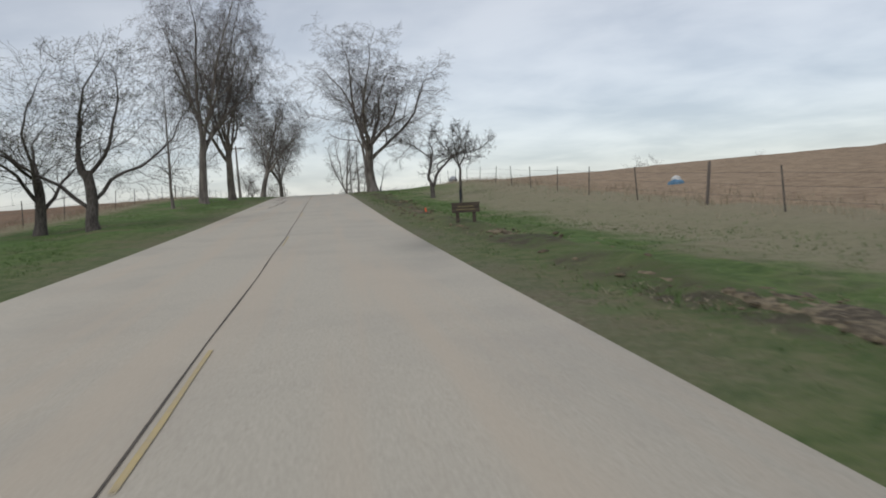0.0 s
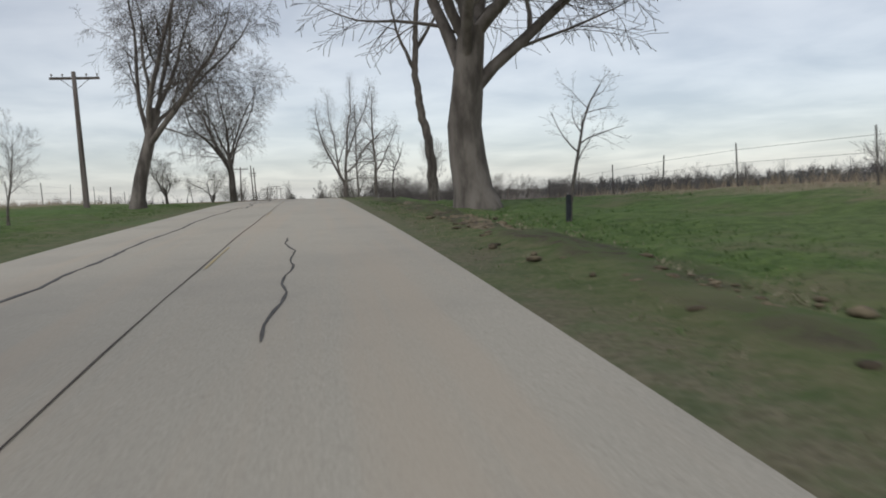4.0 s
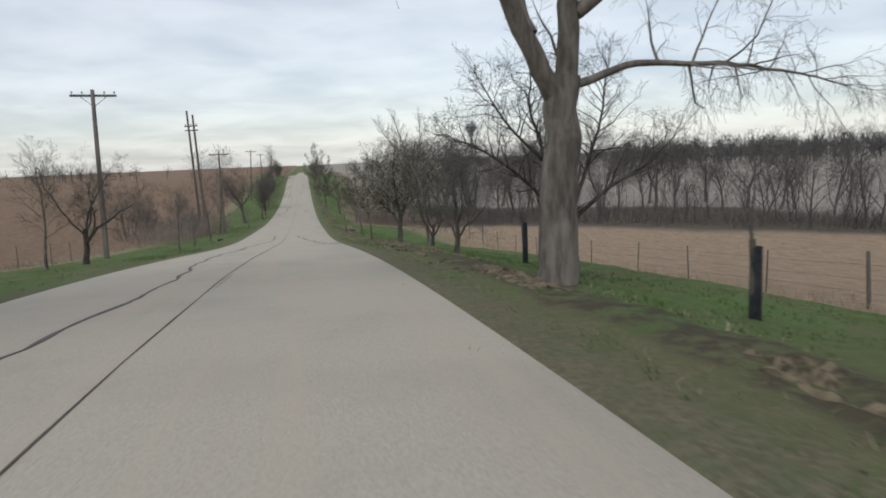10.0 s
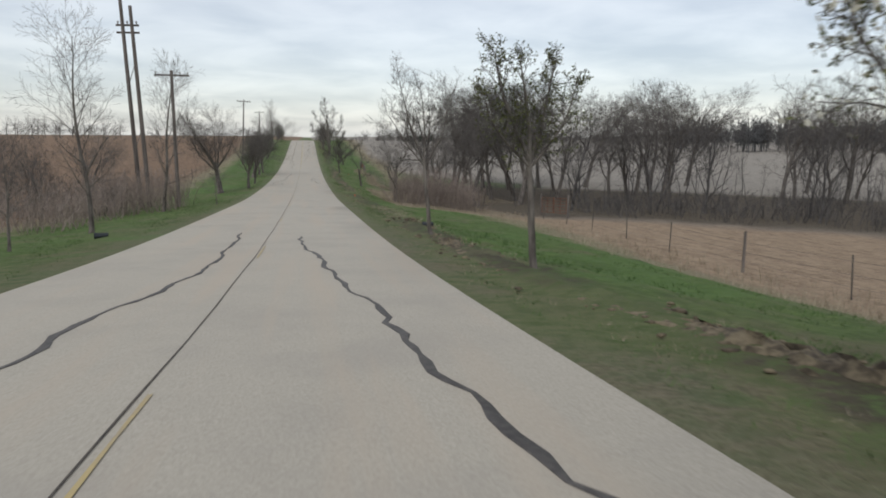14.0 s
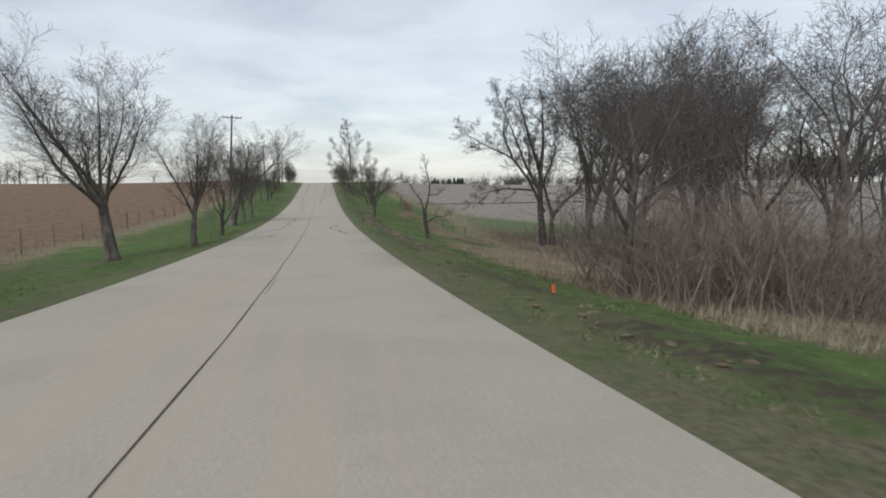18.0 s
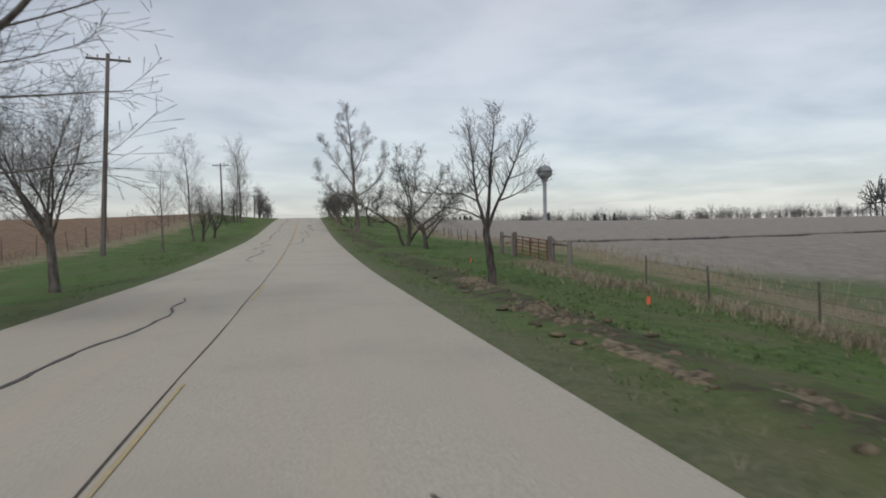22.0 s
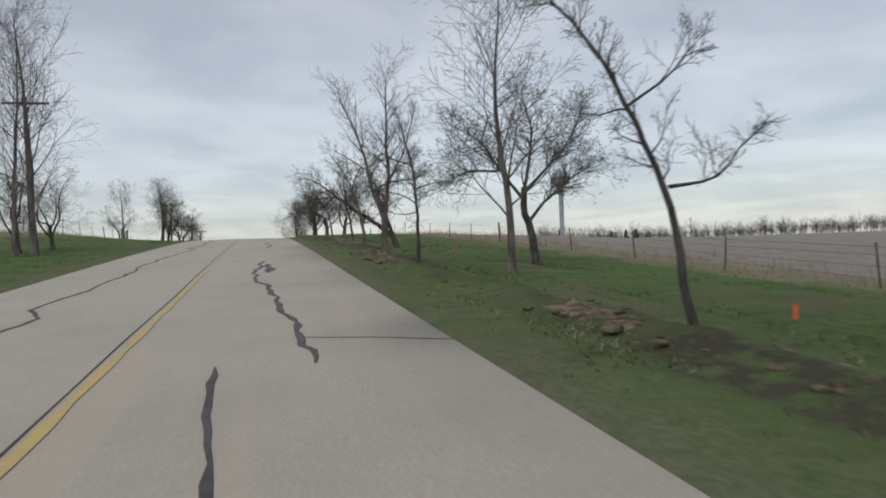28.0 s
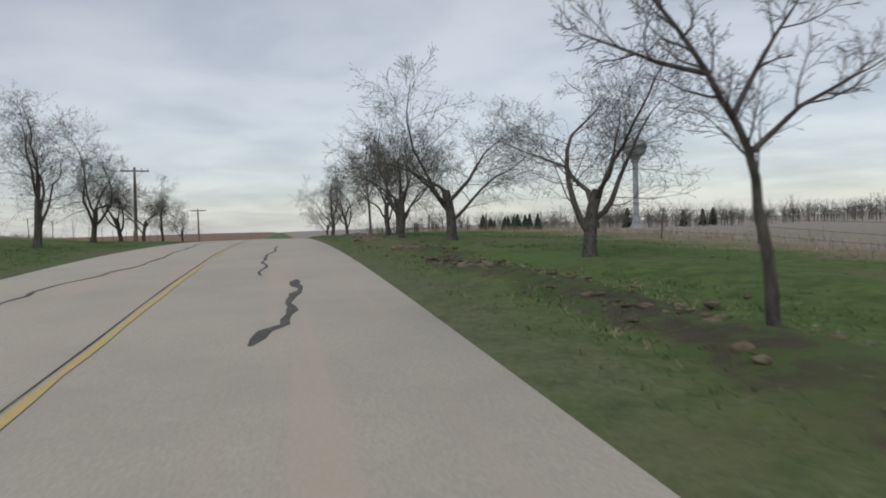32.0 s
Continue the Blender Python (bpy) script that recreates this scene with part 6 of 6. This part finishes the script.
# ---- verge: sign, flags, cans, soil, grass ----
def park_sign(x, y, yaw):
    ob = new("wooden_sign")
    ob.matrix_basis = pose(x, y, float(land_z(x, y)), 0, 0, yaw)
    for s in (-0.24, 0.24):
        part("post", box_mesh("post", [((s, 0, 0.17), (0.10, 0.09, 0.76))], 0.01), BOARD_WOOD, ob)
    board = part("board", box_mesh("board", [((0, -0.065, 0.50), (0.80, 0.045, 0.26))], 0.012), BOARD_WOOD, ob, "dark stained sign board")
    part("cap", box_mesh("cap", [((0, -0.02, 0.645), (0.83, 0.15, 0.03))], 0.008), BOARD_WOOD, ob)
    for n, (w, z) in enumerate(((0.46, 0.545), (0.55, 0.46))):
        part("letter_bar", box_mesh("letter_bar", [((0, -0.091, z), (w, 0.006, 0.035))], 0.002), OLIVE, board, "faded yellow line of lettering")
    return tagged(ob, "low dark wooden roadside sign on two posts", "sign")


park_sign(5.03, 19.4, -10)


def flag(x, y, h=0.4):
    ob = new("marker_flag")
    ob.matrix_basis = pose(x, y, float(land_z(x, y)), 4, -3, x * 77)
    rod("wire_stem", [(0, 0, -0.05), (0, 0, h)], [0.004, 0.004], WIRE, ob, 5)
    n = 6
    verts = [(0.011 * i, 0.008 * math.sin(i * 1.3) + back, z) for back in (0, 0.003) for z in (h - 0.13, h) for i in range(n)]
    faces = [(i, i + 1, n + i + 1, n + i) for i in range(n - 1)] + [(2 * n + i + 1, 2 * n + i, 3 * n + i, 3 * n + i + 1) for i in range(n - 1)]
    part("pennant", mesh_of("pennant", verts, faces), FLAG, ob, "orange plastic pennant")
    return tagged(ob, "small orange marker flag stuck in the grass", "flag", "marker flags")


for x, y in ((4.3, 22.4), (6.6, 125.5), (6.7, 164.0), (4.35, 208.1), (6.5, 253.6), (6.2, 264.6), (5.8, 309.6), (6.1, 321.5), (5.4, 333.1), (5.0, 343.5)):
    flag(x, y)


def tarp_heap(x, y, yaw):
    """A low heap of feed sacks under a blue sheet."""
    ob = new("covered_heap")
    ob.matrix_basis = pose(x, y, float(land_z(x, y)) - 0.03, 0, 0, yaw) @ Matrix.Scale(0.62, 4)
    g = np.random.default_rng(5)
    for name, at, size, mat in (("tarp", (0, 0, 0), (0.75, 0.5, 0.42), BLUE), ("sack", (0.05, 0.05, 0.36), (0.42, 0.3, 0.32), PALE)):
        bm = bmesh.new()
        bmesh.ops.create_icosphere(bm, subdivisions=3, radius=1)
        for v in bm.verts:
            wave = 1 + 0.10 * math.sin(v.co.x * 5 + 1) * math.sin(v.co.y * 6) + g.uniform(-0.03, 0.03)
            v.co = Vector(at) + Vector((v.co.x * size[0] * wave, v.co.y * size[1] * wave, max(v.co.z, -0.1) * size[2] * wave))
        me = bpy.data.meshes.new(name)
        bm.to_mesh(me)
        bm.free()
        part(name, me, mat, ob)
    return tagged(ob, "blue tarp heap with a pale sack in the stubble", "tarp")


tarp_heap(17.5, 30.2, 20)


def bird_feeder(x, y, yaw):
    """A small hopper feeder with a white roof on a thin post."""
    ob = new("bird_feeder")
    ob.matrix_basis = pose(x, y, float(land_z(x, y)), 0, 1.5, yaw) @ Matrix.Diagonal((0.75, 0.75, 1, 1))
    rod("post", [(0, 0, -0.1), (0, 0, 0.6), (0, 0, 1.08)], [0.018, 0.016, 0.015], POLE_WOOD, ob, 8)
    part("tray", box_mesh("tray", [((0, 0, 1.09), (0.22, 0.18, 0.025)), ((0, 0.085, 1.11), (0.22, 0.012, 0.03)), ((0, -0.085, 1.11), (0.22, 0.012, 0.03))], 0.003), PALE, ob)
    part("hopper", box_mesh("hopper", [((0, 0, 1.18), (0.12, 0.10, 0.16))], 0.006), BOARD_WOOD, ob, "dark seed hopper")
    part("roof", box_mesh("roof", [((0, 0, 1.275), (0.27, 0.22, 0.03)), ((0, 0, 1.30), (0.16, 0.13, 0.025))], 0.006), PALE, ob, "white roof")
    return tagged(ob, "small white-roofed bird feeder on a thin post by the field", "bird feeder")


bird_feeder(8.2, 126.0, 15)


def pipe_end(x, y, yaw):
    """The ribbed end of a black culvert pipe."""
    ob = new("culvert_pipe")
    ob.matrix_basis = pose(x, y, float(land_z(x, y)) + 0.08, 0, 0, yaw)
    line = [(0.028 * n, 0, 0) for n in range(14)]
    rod("pipe", line, [0.105 if n % 2 else 0.09 for n in range(14)], GUARD, ob, 14)
    rod("rim", [(-0.03, 0, 0), (0.0, 0, 0), (0.03, 0, 0)], [0.10, 0.12, 0.10], GUARD, ob, 14)
    return tagged(ob, "short black ribbed culvert pipe in the grass", "pipe", "culvert pipes")


pipe_end(-5.3, 182, 12)
pipe_end(5.2, 184, -20)
# Loose things on the grass.
rng = np.random.default_rng(11)


def scatter_quads(name, x, y, h, w, lean, mat, label, category, seed):
    """Upright blades, three to a tuft, in one mesh."""
    g = np.random.default_rng(seed)
    n = len(x)
    z = land_z(x, y) - 0.02
    verts = np.zeros((n, 3, 3, 3), np.float32)
    for b in range(3):
        a = g.uniform(0, 2 * math.pi, n)
        hh = h * g.uniform(0.6, 1.2, n)
        tip = np.stack([np.cos(a + 1.2) * lean * hh, np.sin(a + 1.2) * lean * hh, hh], -1)
        side = np.stack([np.cos(a) * w, np.sin(a) * w, 0 * a], -1)
        foot = np.stack([x + g.normal(0, 0.03, n), y + g.normal(0, 0.03, n), z], -1)
        verts[:, b, 0], verts[:, b, 1], verts[:, b, 2] = foot - side, foot + side, foot + tip
    ob = part(name, mesh_arrays(name, verts.reshape(-1, 3), np.arange(n * 9).reshape(-1, 3)), mat)
    return tagged(ob, label, category, kind="stuff")


n = 150000
gy_ = rng.uniform(-6, 395, n)
gx_ = np.where(rng.random(n) < 0.68, 1, -1) * (3.45 + rng.gamma(1.6, 2.3, n))
ok = np.abs(gx_) < 14
scatter_quads("grass", gx_[ok], gy_[ok], rng.uniform(0.03, 0.085, ok.sum()), 0.007, 0.8, BLADE, "short green spring grass on the verge", "grass", 1)
n = 22000
gy_ = rng.uniform(-6, 400, n)
gx_ = np.where(rng.random(n) < 0.5, 1, -1) * (14.3 + rng.normal(0, 1.0, n))
scatter_quads("dead_grass", gx_, gy_, rng.uniform(0.15, 0.5, n), 0.008, 0.45, STRAW, "tall dead straw-coloured grass along the fences", "grass", 2)
n = 42000
gy_ = rng.uniform(-6, 395, n)
gx_ = 5.05 + 0.35 * np.sin(gy_ * 0.17) + rng.normal(0, 0.5, n)
scatter_quads("dead_grass", gx_, gy_, rng.uniform(0.03, 0.09, n), 0.006, 1.3, STRAW, "flattened dead grass on the turned soil", "grass", 3)
n = 16000
gy_ = np.concatenate([rng.uniform(206, 234, n // 2), rng.uniform(224, 250, n // 2)])
gx_ = np.concatenate([rng.uniform(7.2, 16, n // 2), rng.uniform(12, 21, n // 2)])
scatter_quads("dead_grass", gx_, gy_, rng.uniform(0.10, 0.32, n), 0.008, 0.6, STRAW, "tall dead grass in the ditch by the creek", "grass", 4)


n = 4500
gy_ = rng.uniform(240, 268, n)
gx_ = 9.6 - 0.02 * (gy_ - 250) + 0.4 * np.sin(gy_ * 0.4) + rng.normal(0, 0.45, n)
scatter_quads("dead_grass", gx_, gy_, rng.uniform(0.10, 0.32, n), 0.007, 0.7, STRAW, "dead straw grass on the bank of the ditch", "grass", 5)


n = 4500
gx_ = rng.uniform(12.5, 78, n)
gy_ = 282 + 0.12 * (gx_ - 14) + 0.5 * np.sin(gx_ * 0.21) + rng.normal(0, 0.13, n)
scatter_quads("dead_weeds", gx_, gy_, rng.uniform(0.08, 0.22, n), 0.014, 0.5, TWIG_DARK, "dark line of dead weeds across the bare field", "weeds", 6)


def clods(count, seed):
    """Turned lumps of soil along the verge, in one mesh."""
    g = np.random.default_rng(seed)
    bm = bmesh.new()
    bmesh.ops.create_icosphere(bm, subdivisions=1, radius=1)
    v0 = np.array([v.co for v in bm.verts])
    f0 = np.array([[v.index for v in f.verts] for f in bm.faces])
    bm.free()
    y = g.uniform(-4, 395, count)
    keep = (np.sin(y * 0.13) + np.sin(y * 0.041 + 1) > -0.6) & (np.abs(y - 196) > 8)
    y = y[keep]
    x = 5.0 + 0.35 * np.sin(y * 0.17) + g.normal(0, 0.30, len(y))
    s = np.minimum(g.gamma(1.8, 0.015, len(y)) + 0.012, 0.075)
    z = land_z(x, y) + 0.05
    verts = v0[None] * (s[:, None, None] * g.uniform(0.6, 1.3, (len(y), 1, 3))) * g.uniform(0.75, 1.25, (len(y), len(v0), 1)) * [1.4, 1.4, 0.6] + np.stack([x, y, z], -1)[:, None]
    faces = f0[None] + (np.arange(len(y)) * len(v0))[:, None, None]
    ob = part("soil_clods", mesh_arrays("soil_clods", verts.reshape(-1, 3), faces.reshape(-1, 3)), CLOD)
    return tagged(ob, "turned clods of dark soil along the grass edge", "soil", kind="stuff")


clods(6000, 3)


def soil_ridge(y0, y1, seed):
    """A rough ridge of turned sod along the verge."""
    g = np.random.default_rng(seed)
    yy, across = np.arange(y0, y1, 0.16), np.linspace(-0.4, 0.4, 10)
    n = len(yy)
    soft = lambda k: np.convolve(np.pad(g.normal(0, 1, n), k, "edge"), np.ones(2 * k + 1) / math.sqrt(2 * k + 1), "valid")
    env = np.clip(0.42 + 0.4 * soft(30) + 0.25 * soft(9), 0, 1.4) * np.clip(np.minimum(yy - y0, y1 - yy) / 2, 0, 1)
    mid = 5.0 + 0.35 * np.sin(yy * 0.17) + 0.05 * soft(6)
    h = env[:, None] * (1 - (across / 0.4) ** 2) * 0.07 * np.clip(0.9 + 0.55 * g.normal(0, 1, (n, 10)), 0.1, 2.2)
    X = mid[:, None] + across + 0.03 * g.normal(0, 1, (n, 10))
    Z = land_z(X, yy[:, None]) + 0.035 + h - 0.09 * (np.abs(across) > 0.36) - 0.12 * (env[:, None] < 0.12)
    idx = np.arange(n * 10).reshape(n, 10)
    quads = np.stack([idx[:-1, :-1], idx[:-1, 1:], idx[1:, 1:], idx[1:, :-1]], -1).reshape(-1, 4)
    ob = part("soil_ridge", mesh_arrays("soil_ridge", np.stack([X, np.broadcast_to(yy[:, None], X.shape), Z], -1).reshape(-1, 3), quads), SOIL)
    return tagged(ob, "rough ridge of turned dark sod along the verge", "soil", kind="stuff")


soil_ridge(-4, 62, 1)
soil_ridge(66, 132, 2)
soil_ridge(134, 184, 3)
soil_ridge(216, 262, 4)
soil_ridge(300, 392, 5)
